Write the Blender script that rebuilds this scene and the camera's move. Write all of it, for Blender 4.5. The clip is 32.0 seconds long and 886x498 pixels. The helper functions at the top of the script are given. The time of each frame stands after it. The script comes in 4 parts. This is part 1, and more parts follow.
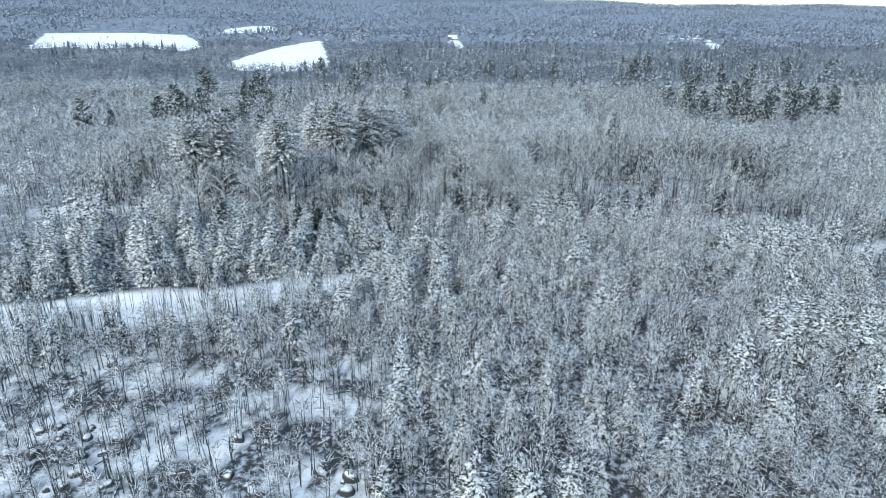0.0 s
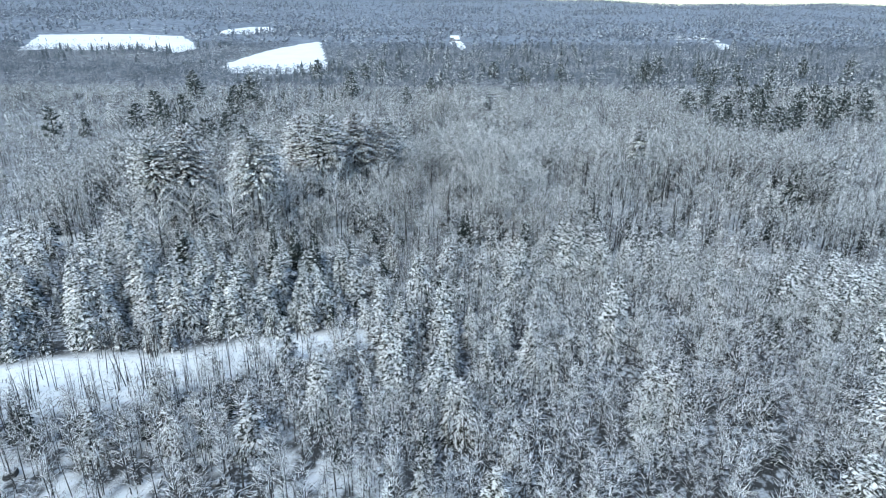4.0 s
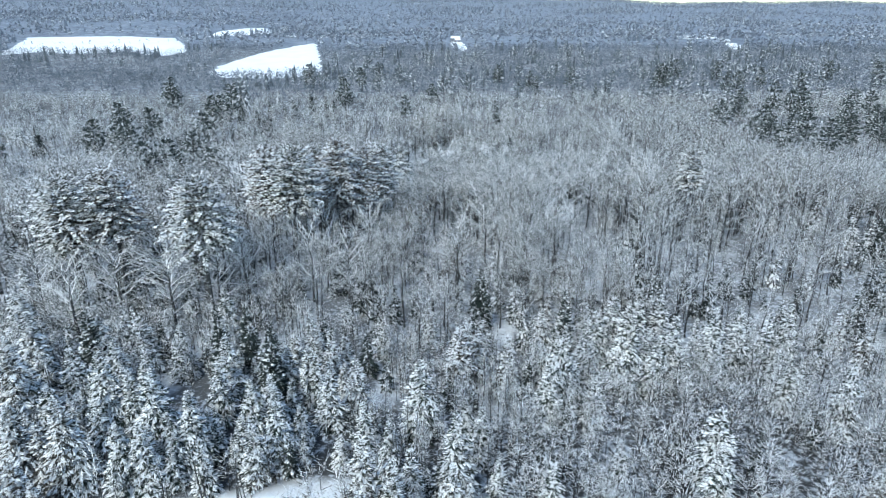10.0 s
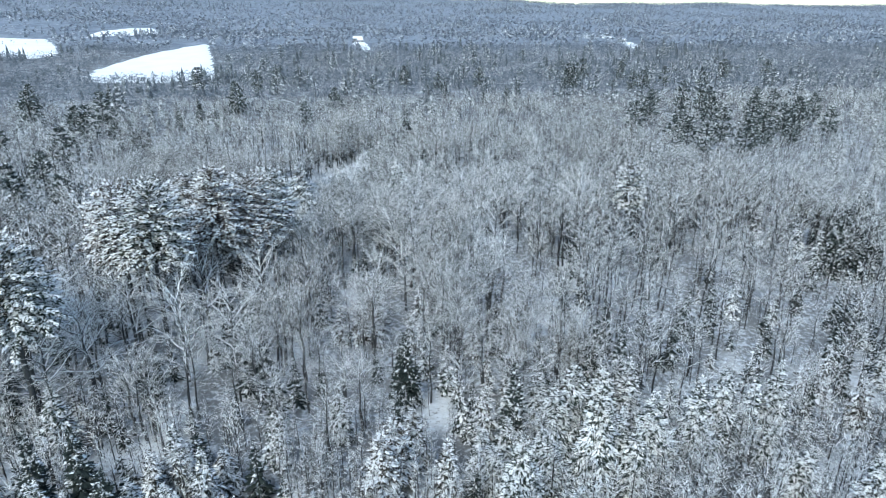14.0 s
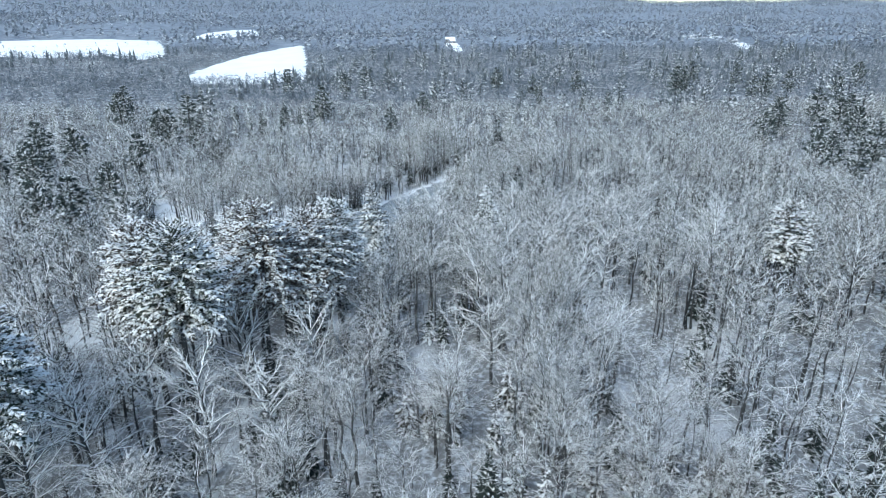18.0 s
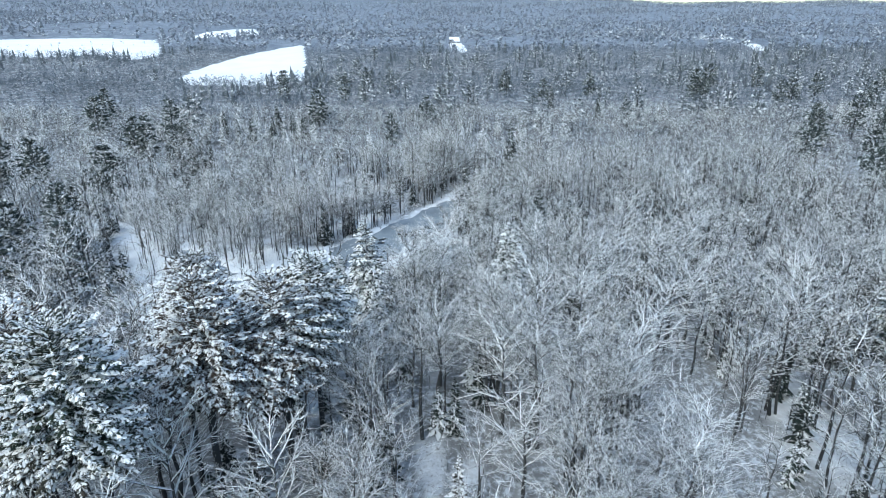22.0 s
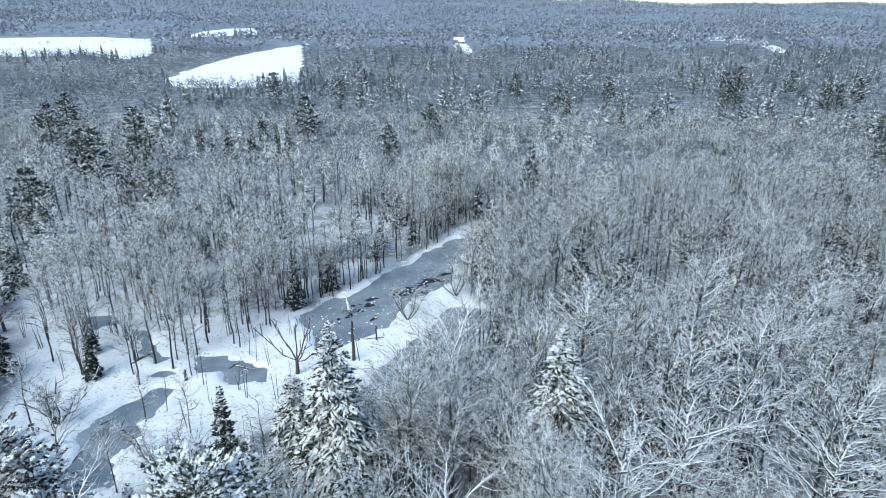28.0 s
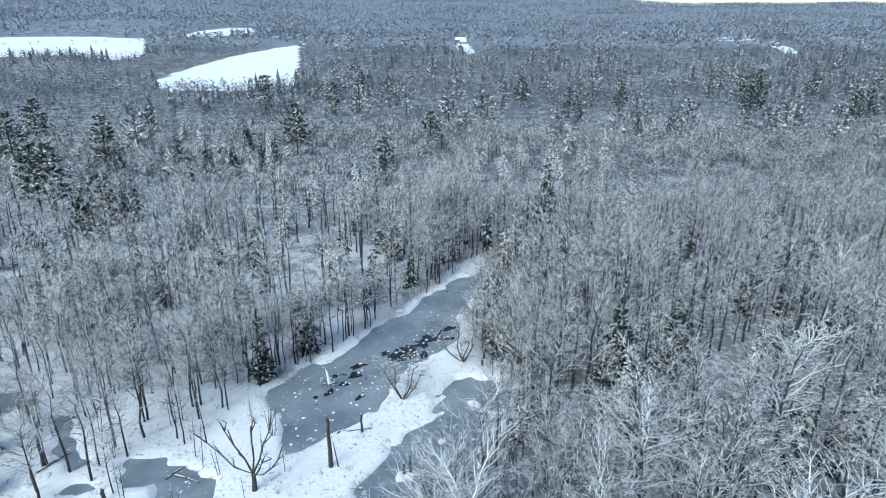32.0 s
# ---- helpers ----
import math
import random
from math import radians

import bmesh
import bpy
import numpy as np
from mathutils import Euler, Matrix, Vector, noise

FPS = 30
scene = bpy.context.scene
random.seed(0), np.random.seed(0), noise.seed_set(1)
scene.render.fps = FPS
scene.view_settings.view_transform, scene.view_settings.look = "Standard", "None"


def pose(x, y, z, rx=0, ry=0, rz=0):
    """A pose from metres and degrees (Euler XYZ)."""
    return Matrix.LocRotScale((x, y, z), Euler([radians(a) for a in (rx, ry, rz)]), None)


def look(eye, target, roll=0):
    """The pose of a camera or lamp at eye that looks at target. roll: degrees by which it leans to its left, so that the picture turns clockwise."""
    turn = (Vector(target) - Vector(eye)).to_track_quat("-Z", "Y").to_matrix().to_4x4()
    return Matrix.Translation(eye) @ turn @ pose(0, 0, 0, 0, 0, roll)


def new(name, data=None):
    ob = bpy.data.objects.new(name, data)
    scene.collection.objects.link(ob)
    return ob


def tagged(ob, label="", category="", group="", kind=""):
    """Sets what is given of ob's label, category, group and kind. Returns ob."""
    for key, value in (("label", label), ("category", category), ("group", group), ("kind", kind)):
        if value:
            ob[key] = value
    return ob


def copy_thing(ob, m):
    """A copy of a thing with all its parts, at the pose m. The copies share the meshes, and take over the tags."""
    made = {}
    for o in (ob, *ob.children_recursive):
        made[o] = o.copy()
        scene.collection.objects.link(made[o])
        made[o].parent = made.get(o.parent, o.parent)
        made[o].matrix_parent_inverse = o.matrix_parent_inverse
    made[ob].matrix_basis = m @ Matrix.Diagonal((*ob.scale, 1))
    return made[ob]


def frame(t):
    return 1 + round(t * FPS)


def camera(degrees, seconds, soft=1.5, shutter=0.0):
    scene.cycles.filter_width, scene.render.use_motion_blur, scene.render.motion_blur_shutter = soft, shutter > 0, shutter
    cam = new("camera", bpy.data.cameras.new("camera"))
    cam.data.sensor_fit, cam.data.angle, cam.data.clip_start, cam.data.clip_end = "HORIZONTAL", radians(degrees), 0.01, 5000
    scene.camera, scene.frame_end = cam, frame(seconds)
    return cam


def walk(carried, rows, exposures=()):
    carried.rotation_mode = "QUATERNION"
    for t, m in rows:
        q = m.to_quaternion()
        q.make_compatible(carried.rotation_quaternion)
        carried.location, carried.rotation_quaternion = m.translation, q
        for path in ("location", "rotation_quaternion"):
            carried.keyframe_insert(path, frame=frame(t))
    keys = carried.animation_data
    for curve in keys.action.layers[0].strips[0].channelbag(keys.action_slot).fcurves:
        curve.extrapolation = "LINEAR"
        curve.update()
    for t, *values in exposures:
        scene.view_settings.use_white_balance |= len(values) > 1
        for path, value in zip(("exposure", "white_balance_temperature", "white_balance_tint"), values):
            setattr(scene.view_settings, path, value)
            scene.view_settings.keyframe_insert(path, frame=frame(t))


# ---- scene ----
# ---- the camera and its flight ----
cam = camera(71.8, 32.0, soft=1.0)


def flight(x, y, z, yaw, pitch, roll):
    """A pose from a place, a heading (left of +y), a downward tilt and a lean."""
    a, p = radians(yaw), radians(pitch)
    way = Vector((-math.sin(a) * math.cos(p), math.cos(a) * math.cos(p), -math.sin(p)))
    eye = Vector((x, y, z))
    return look(eye, eye + way * 100, -roll)


PATH = [
    (0.0, flight(0.03, 0.01, 49.99, -0.64, 20.46, -0.42)),
    (1.0, flight(0.12, 6.24, 49.85, -0.56, 20.45, -0.37)),
    (2.0, flight(0.13, 12.42, 49.79, -0.49, 20.44, -0.33)),
    (3.0, flight(0.08, 18.56, 49.81, -0.45, 20.43, -0.31)),
    (3.5, flight(0.02, 21.62, 49.87, -0.45, 20.43, -0.31)),
    (4.5, flight(-0.18, 27.74, 50.03, -0.48, 20.45, -0.32)),
    (5.5, flight(-0.37, 33.86, 50.19, -0.50, 20.46, -0.30)),
    (6.0, flight(-0.48, 36.96, 50.26, -0.48, 20.46, -0.26)),
    (7.0, flight(-0.71, 43.22, 50.34, -0.44, 20.46, -0.17)),
    (8.0, flight(-0.91, 49.38, 50.36, -0.41, 20.45, -0.07)),
    (9.0, flight(-1.07, 55.34, 50.38, -0.40, 20.45, -0.00)),
    (10.0, flight(-1.15, 61.12, 50.40, -0.41, 20.45, 0.00)),
    (11.0, flight(-1.16, 66.84, 50.39, -0.42, 20.45, -0.03)),
    (12.0, flight(-1.11, 72.63, 50.26, -0.43, 20.46, -0.06)),
    (13.0, flight(-0.94, 78.58, 50.04, -0.40, 20.46, -0.08)),
    (13.1, flight(-0.90, 79.19, 50.02, -0.44, 20.46, -0.08)),
    (13.2, flight(-0.86, 79.80, 50.01, -1.03, 20.46, -0.08)),
    (13.3, flight(-0.80, 80.41, 49.99, -1.97, 20.46, -0.08)),
    (13.4, flight(-0.74, 81.03, 49.98, -3.35, 20.46, -0.07)),
    (13.5, flight(-0.67, 81.65, 49.97, -4.84, 20.46, -0.07)),
    (13.7, flight(-0.50, 82.89, 49.95, -7.06, 20.46, -0.07)),
    (13.9, flight(-0.32, 84.13, 49.94, -8.53, 20.46, -0.06)),
    (14.2, flight(-0.06, 86.00, 49.93, -9.41, 20.46, -0.04)),
    (14.5, flight(0.18, 87.85, 49.91, -9.10, 20.46, -0.00)),
    (14.8, flight(0.43, 89.71, 49.89, -7.94, 20.45, 0.08)),
    (15.2, flight(0.78, 92.20, 49.86, -5.94, 20.44, 0.22)),
    (15.5, flight(1.04, 94.06, 49.84, -4.44, 20.43, 0.30)),
    (15.6, flight(1.11, 94.68, 49.84, -3.99, 20.43, 0.32)),
    (15.7, flight(1.18, 95.29, 49.83, -3.59, 20.43, 0.33)),
    (15.8, flight(1.23, 95.90, 49.83, -3.24, 20.43, 0.34)),
    (15.9, flight(1.27, 96.51, 49.83, -2.98, 20.42, 0.35)),
    (16.0, flight(1.30, 97.12, 49.82, -2.61, 20.42, 0.36)),
    (16.2, flight(1.34, 98.33, 49.82, -1.83, 20.42, 0.36)),
    (16.4, flight(1.36, 99.54, 49.81, -1.13, 20.42, 0.37)),
    (16.6, flight(1.36, 100.75, 49.81, -0.92, 20.42, 0.37)),
    (16.8, flight(1.35, 101.95, 49.80, -0.81, 20.42, 0.37)),
    (17.0, flight(1.33, 103.16, 49.79, -0.75, 20.41, 0.37)),
    (18.0, flight(1.14, 109.26, 49.72, -0.70, 20.40, 0.34)),
    (19.0, flight(0.91, 115.46, 49.60, -0.65, 20.40, 0.29)),
    (20.0, flight(0.68, 121.73, 49.45, -0.61, 20.39, 0.22)),
    (21.0, flight(0.40, 128.03, 49.25, -0.55, 20.38, 0.17)),
    (22.0, flight(0.06, 134.39, 48.96, -0.50, 20.38, 0.15)),
    (23.0, flight(-0.29, 140.78, 48.64, -0.46, 20.38, 0.13)),
    (24.0, flight(-0.62, 147.14, 48.37, -0.48, 20.38, 0.08)),
    (25.0, flight(-0.83, 153.41, 48.16, -0.51, 20.38, 0.00)),
    (25.5, flight(-0.84, 156.46, 48.06, -0.51, 20.38, -0.04)),
    (26.5, flight(-0.79, 162.46, 47.82, -0.41, 20.36, -0.09)),
    (27.5, flight(-0.74, 168.46, 47.58, -0.30, 20.34, -0.09)),
    (28.0, flight(-0.74, 171.50, 47.50, -0.28, 20.33, -0.08)),
    (29.0, flight(-0.79, 177.63, 47.45, -0.25, 20.33, -0.08)),
    (30.0, flight(-0.89, 183.64, 47.45, -0.23, 20.34, -0.09)),
    (31.0, flight(-1.03, 189.41, 47.50, -0.22, 20.36, -0.12)),
    (32.0, flight(-1.18, 194.92, 47.59, -0.23, 20.37, -0.13)),
]
walk(cam, PATH, [(0.0, 1.18, 6260, -2), (10.0, 1.24, 6290, -2), (24.0, 1.22, 6330, -2), (28.5, 1.16, 6290, -3), (32.0, 1.04, 6260, -4)])

# ---- overcast daylight ----
SUN_UP, SUN_FROM = radians(42), radians(215)
world = bpy.data.worlds.new("world")
scene.world = world
world.use_nodes = True
wt = world.node_tree
wt.nodes.clear()
sky = wt.nodes.new("ShaderNodeTexSky")
sky.sky_type, sky.sun_disc = "NISHITA", False
sky.sun_elevation, sky.sun_rotation = SUN_UP, SUN_FROM
sky.dust_density, sky.air_density, sky.ozone_density = 1.2, 1.0, 1.5
back = wt.nodes.new("ShaderNodeBackground")
back.inputs["Strength"].default_value = 0.13
wout = wt.nodes.new("ShaderNodeOutputWorld")
wt.links.new(sky.outputs[0], back.inputs[0])
wt.links.new(back.outputs[0], wout.inputs[0])
sun = new("sun", bpy.data.lights.new("sun", "SUN"))
sun.data.energy, sun.data.angle, sun.data.color = 1.1, radians(40), (1.0, 0.97, 0.93)
sun.matrix_basis = look((math.sin(SUN_FROM) * math.cos(SUN_UP) * 300, math.cos(SUN_FROM) * math.cos(SUN_UP) * 300,
                         math.sin(SUN_UP) * 300), (0, 0, 0))


# ---- materials ----
class Mat:
    """A small builder for node materials."""

    def __init__(self, name, rough=0.8):
        self.m = bpy.data.materials.new(name)
        self.m.use_nodes = True
        self.t = self.m.node_tree
        self.b = self.t.nodes["Principled BSDF"]
        self.b.inputs["Roughness"].default_value = rough
        self.b.inputs["Specular IOR Level"].default_value = 0.25
        self.geo = self.t.nodes.new("ShaderNodeNewGeometry")

    def put(self, socket, value):
        if isinstance(value, (int, float)):
            socket.default_value = value
        elif isinstance(value, tuple):
            socket.default_value = (*value, 1) if len(value) == 3 and len(socket.default_value) == 4 else value
        else:
            self.t.links.new(value, socket)

    def noise(self, scale, detail=4, rough=0.55, at=None, stretch=None):
        n = self.t.nodes.new("ShaderNodeTexNoise")
        n.inputs["Scale"].default_value, n.inputs["Detail"].default_value = scale, detail
        n.inputs["Roughness"].default_value = rough
        at = at or self.geo.outputs["Position"]
        if stretch:
            v = self.t.nodes.new("ShaderNodeVectorMath")
            v.operation = "MULTIPLY"
            v.inputs[1].default_value = stretch
            self.t.links.new(at, v.inputs[0])
            at = v.outputs[0]
        self.t.links.new(at, n.inputs["Vector"])
        return n.outputs["Fac"]

    def ramp(self, value, a, b, lo=0.0, hi=1.0):
        n = self.t.nodes.new("ShaderNodeMapRange")
        n.interpolation_type = "SMOOTHSTEP"
        for k, v in (("Value", value), ("From Min", a), ("From Max", b), ("To Min", lo), ("To Max", hi)):
            self.put(n.inputs[k], v)
        return n.outputs[0]

    def maths(self, op, a, b=0.0):
        n = self.t.nodes.new("ShaderNodeMath")
        n.operation = op
        self.put(n.inputs[0], a)
        self.put(n.inputs[1], b)
        return n.outputs[0]

    def mix(self, fac, a, b):
        n = self.t.nodes.new("ShaderNodeMix")
        n.data_type = "RGBA"
        self.put(n.inputs[0], fac)
        self.put(n.inputs[6], a)
        self.put(n.inputs[7], b)
        return n.outputs[2]

    def up(self):
        s = self.t.nodes.new("ShaderNodeSeparateXYZ")
        self.t.links.new(self.geo.outputs["Normal"], s.inputs[0])
        return s.outputs["Z"]

    def attribute(self, name):
        n = self.t.nodes.new("ShaderNodeAttribute")
        n.attribute_name = name
        return n.outputs["Fac"]

    def own(self):
        n = self.t.nodes.new("ShaderNodeObjectInfo")
        return n.outputs["Random"]

    def bump(self, height, strength=0.4, distance=0.05):
        n = self.t.nodes.new("ShaderNodeBump")
        n.inputs["Strength"].default_value, n.inputs["Distance"].default_value = strength, distance
        self.t.links.new(height, n.inputs["Height"])
        self.t.links.new(n.outputs[0], self.b.inputs["Normal"])

    def done(self, colour):
        self.put(self.b.inputs["Base Color"], colour)
        return self.m


SNOW = (0.81, 0.83, 0.855)


def snowy(name, dark, light, cover=(0.1, 0.5), patch=1.4, amount=(0.36, 0.52), tint=None):
    """Bark or needles with snow lying on whatever faces up, in patches."""
    k = Mat(name, 0.85)
    isle = k.geo.outputs["Random Per Island"]
    base = k.mix(isle, dark, light)
    if tint:
        base = k.mix(k.ramp(k.noise(0.035, 3), 0.45, 0.62), base, tint)
    base = k.mix(k.ramp(k.noise(9.0, 3), 0.35, 0.7, 0.0, 0.35), base, (0.03, 0.03, 0.03))
    lying = k.ramp(k.up(), *cover)
    held = k.ramp(k.maths("ADD", k.noise(patch, 5, 0.65), k.maths("MULTIPLY", k.maths("SUBTRACT", isle, 0.5), 0.16)), *amount)
    return k.done(k.mix(k.maths("MULTIPLY", lying, held), base, SNOW))


BARK = snowy("snowy_bark", (0.026, 0.029, 0.032), (0.07, 0.074, 0.078), (0.25, 0.6), 1.1, (0.42, 0.56))
TWIG = snowy("snowy_twigs", (0.035, 0.038, 0.040), (0.10, 0.102, 0.10), (0.05, 0.50), 0.8, (0.375, 0.53), (0.100, 0.090, 0.085))
FROST = snowy("frosted_twigs", (0.042, 0.046, 0.046), (0.105, 0.11, 0.105), (0.0, 0.45), 1.0, (0.37, 0.54), (0.100, 0.090, 0.084))
LIMB = snowy("snow_lined_limbs", (0.04, 0.042, 0.044), (0.10, 0.10, 0.10), (-0.35, 0.25), 1.2, (0.28, 0.44))
BARE = snowy("bare_stem", (0.026, 0.028, 0.031), (0.07, 0.072, 0.075), (0.35, 0.7), 1.3, (0.42, 0.56))
FIR = snowy("snowy_fir_needles", (0.015, 0.026, 0.022), (0.035, 0.052, 0.042), (0.42, 0.80), 1.9, (0.44, 0.54), (0.050, 0.044, 0.038))
PINE = snowy("snowy_pine_needles", (0.016, 0.030, 0.023), (0.042, 0.056, 0.042), (0.48, 0.84), 1.6, (0.435, 0.53), (0.060, 0.046, 0.038))
SPRUCE = snowy("dark_spruce_needles", (0.012, 0.020, 0.019), (0.026, 0.038, 0.034), (0.2, 0.7), 1.6, (0.52, 0.66))
DARKPINE = snowy("dark_pine_needles", (0.026, 0.040, 0.040), (0.055, 0.072, 0.068), (0.4, 0.9), 0.9, (0.50, 0.68))
# Far woods and conifers: distance haze is put into these pale, bluish base colours.
HAZEWOOD = snowy("hazy_far_woods", (0.10, 0.12, 0.15), (0.19, 0.215, 0.255), (0.2, 1.0), 0.018, (0.45, 0.72), (0.135, 0.15, 0.18))
HAZEHILLWOOD = snowy("hazy_hill_woods", (0.18, 0.205, 0.25), (0.27, 0.30, 0.35), (0.2, 1.0), 0.02, (0.42, 0.8), (0.21, 0.235, 0.28))
HAZEHILLFIR = snowy("hazy_hill_conifers", (0.12, 0.145, 0.185), (0.20, 0.23, 0.275), (0.3, 0.95), 0.2, (0.5, 0.8))
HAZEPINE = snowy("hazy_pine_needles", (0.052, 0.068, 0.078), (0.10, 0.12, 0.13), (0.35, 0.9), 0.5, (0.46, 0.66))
HAZEFIR = snowy("hazy_far_conifers", (0.06, 0.075, 0.088), (0.13, 0.15, 0.165), (0.3, 0.9), 0.4, (0.53, 0.78))
DEAD = snowy("dead_wood", (0.035, 0.034, 0.034), (0.09, 0.088, 0.085), (0.5, 0.85), 1.6, (0.40, 0.55))
STONE = snowy("wet_stone", (0.03, 0.03, 0.033), (0.09, 0.088, 0.085), (0.55, 0.85), 0.8, (0.35, 0.5))


def ground_material():
    k = Mat("snowy_ground", 0.9)
    hill_haze = k.attribute("hill_haze")
    open_snow = k.attribute("open")
    fine, broad = k.noise(1.1, 6, 0.65), k.noise(0.12, 4)
    # Forest floor: litter and brush, with shade between the trees put into the colour.
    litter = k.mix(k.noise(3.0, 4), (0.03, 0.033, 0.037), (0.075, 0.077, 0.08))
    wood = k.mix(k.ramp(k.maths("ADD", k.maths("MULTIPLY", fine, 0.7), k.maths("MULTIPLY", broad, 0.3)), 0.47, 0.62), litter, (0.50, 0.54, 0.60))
    soft = k.mix(k.ramp(k.noise(0.35, 4), 0.3, 0.75), (0.85, 0.865, 0.885), (0.76, 0.79, 0.835))
    grass = k.maths("MULTIPLY", k.ramp(k.noise(1.9, 7, 0.75), 0.545, 0.63), k.ramp(k.noise(0.11, 3), 0.40, 0.56))
    soft = k.mix(k.maths("MULTIPLY", grass, 0.75), soft, (0.16, 0.145, 0.125))
    # Haze painted in: wooded ground turns blue-grey past about 900 m.
    wood = k.mix(hill_haze, wood, k.mix(k.ramp(k.noise(0.06, 5, 0.7), 0.35, 0.65), (0.14, 0.165, 0.21), (0.26, 0.29, 0.34)))
    k.bump(k.noise(0.9, 6, 0.6), 0.5, 0.25)
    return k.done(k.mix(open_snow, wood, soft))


def ice_material():
    k = Mat("grey_pond_ice", 0.35)
    cloud = k.mix(k.ramp(k.noise(0.16, 5, 0.6), 0.35, 0.68), (0.15, 0.185, 0.225), (0.26, 0.30, 0.345))
    dust = k.maths("MULTIPLY", k.ramp(k.noise(1.5, 5, 0.7), 0.61, 0.66), k.ramp(k.noise(0.11, 2), 0.42, 0.55))
    k.bump(k.noise(0.6, 4), 0.15, 0.05)
    return k.done(k.mix(dust, cloud, SNOW))


GROUND, ICE = ground_material(), ice_material()


def plain(name, a, b, scale=2.0, rough=0.7):
    k = Mat(name, rough)
    return k.done(k.mix(k.ramp(k.noise(scale, 4), 0.3, 0.7), a, b))


WATER = plain("open_water", (0.012, 0.016, 0.022), (0.03, 0.036, 0.045), 1.5, 0.12)
FRESH = plain("fresh_snow", SNOW, (0.72, 0.76, 0.82), 0.6, 0.9)
FIELD = plain("field_snow", (0.82, 0.84, 0.87), (0.76, 0.79, 0.84), 0.03, 0.9)
ROOF = plain("snowy_roof", (0.78, 0.80, 0.84), (0.66, 0.69, 0.74), 0.7, 0.9)
SIDING = plain("weathered_siding", (0.10, 0.10, 0.11), (0.16, 0.155, 0.16), 1.2, 0.8)
PALE = plain("pale_siding", (0.50, 0.52, 0.55), (0.60, 0.61, 0.63), 1.2, 0.8)
GLASS = plain("dark_window_glass", (0.02, 0.025, 0.03), (0.04, 0.045, 0.05), 1.0, 0.1)


# ---- meshes ----
def mesh_of(name, verts, tris, *mats, slots=None, smooth=False):
    verts, tris = np.asarray(verts, np.float32), np.asarray(tris, np.int32)
    me = bpy.data.meshes.new(name)
    me.vertices.add(len(verts))
    me.vertices.foreach_set("co", verts.ravel())
    me.loops.add(tris.size)
    me.loops.foreach_set("vertex_index", tris.ravel())
    me.polygons.add(len(tris))
    me.polygons.foreach_set("loop_start", np.arange(0, tris.size, tris.shape[1], dtype=np.int32))
    for m in mats:
        me.materials.append(m)
    if slots is not None:
        me.polygons.foreach_set("material_index", np.asarray(slots, np.int32))
    if smooth:
        me.polygons.foreach_set("use_smooth", np.ones(len(tris), bool))
    me.update(calc_edges=True)
    return me


class Heap:
    """Gathers triangles."""

    def __init__(self):
        self.v, self.f, self.n = [], [], 0

    def add(self, verts, tris):
        self.v.append(np.asarray(verts, float))
        self.f.append(np.asarray(tris, int) + self.n)
        self.n += len(self.v[-1])

    def tube(self, pts, radii, k=3, spin=0.0):
        """A tapering limb along pts; a last radius of 0 makes a tip."""
        pts = np.asarray(pts, float)
        n = len(pts)
        way = pts[-1] - pts[0]
        way = way / (np.linalg.norm(way) + 1e-9)
        side = np.cross(way, (0, 0, 1) if abs(way[2]) < 0.9 else (1, 0, 0))
        side /= np.linalg.norm(side)
        over = np.cross(side, way)
        a = spin + np.arange(k) * 2 * np.pi / k
        ring = np.cos(a)[:, None] * side + np.sin(a)[:, None] * over
        tip = radii[-1] <= 0
        rows = n - 1 if tip else n
        v = [pts[i] + ring * radii[i] for i in range(rows)]
        if tip:
            v.append(pts[-1:])
        f = []
        for i in range(rows - 1):
            for j in range(k):
                p, q = i * k + j, i * k + (j + 1) % k
                f += [(p, q, q + k), (p, q + k, p + k)]
        if tip:
            b = (rows - 1) * k
            f += [(b + j, b + (j + 1) % k, rows * k) for j in range(k)]
        self.add(np.concatenate(v), f)

    def frond(self, root, way, length, width, droop, rise=0.12):
        """A needle spray: a leaf folded like a roof along its rib, hanging at the tip."""
        way = np.asarray(way, float)
        flat = np.array([-way[1], way[0], 0.0])
        flat /= np.linalg.norm(flat) + 1e-9
        down = np.array([0, 0, -1.0])
        mid = root + way * length * 0.55 + down * droop * 0.3
        end = root + way * length + down * droop
        hang = down * width * 0.45
        v = [root, mid + flat * width * 0.5 + hang, mid - flat * width * 0.5 + hang, end, mid - down * rise * width]
        self.add(v, [(0, 4, 1), (0, 2, 4), (1, 4, 3), (4, 2, 3)])

    def arrays(self):
        return np.concatenate(self.v), np.concatenate(self.f)


def unit(a, up):
    """A way with heading a and slope up (radians)."""
    return np.array([math.cos(a) * math.cos(up), math.sin(a) * math.cos(up), math.sin(up)])


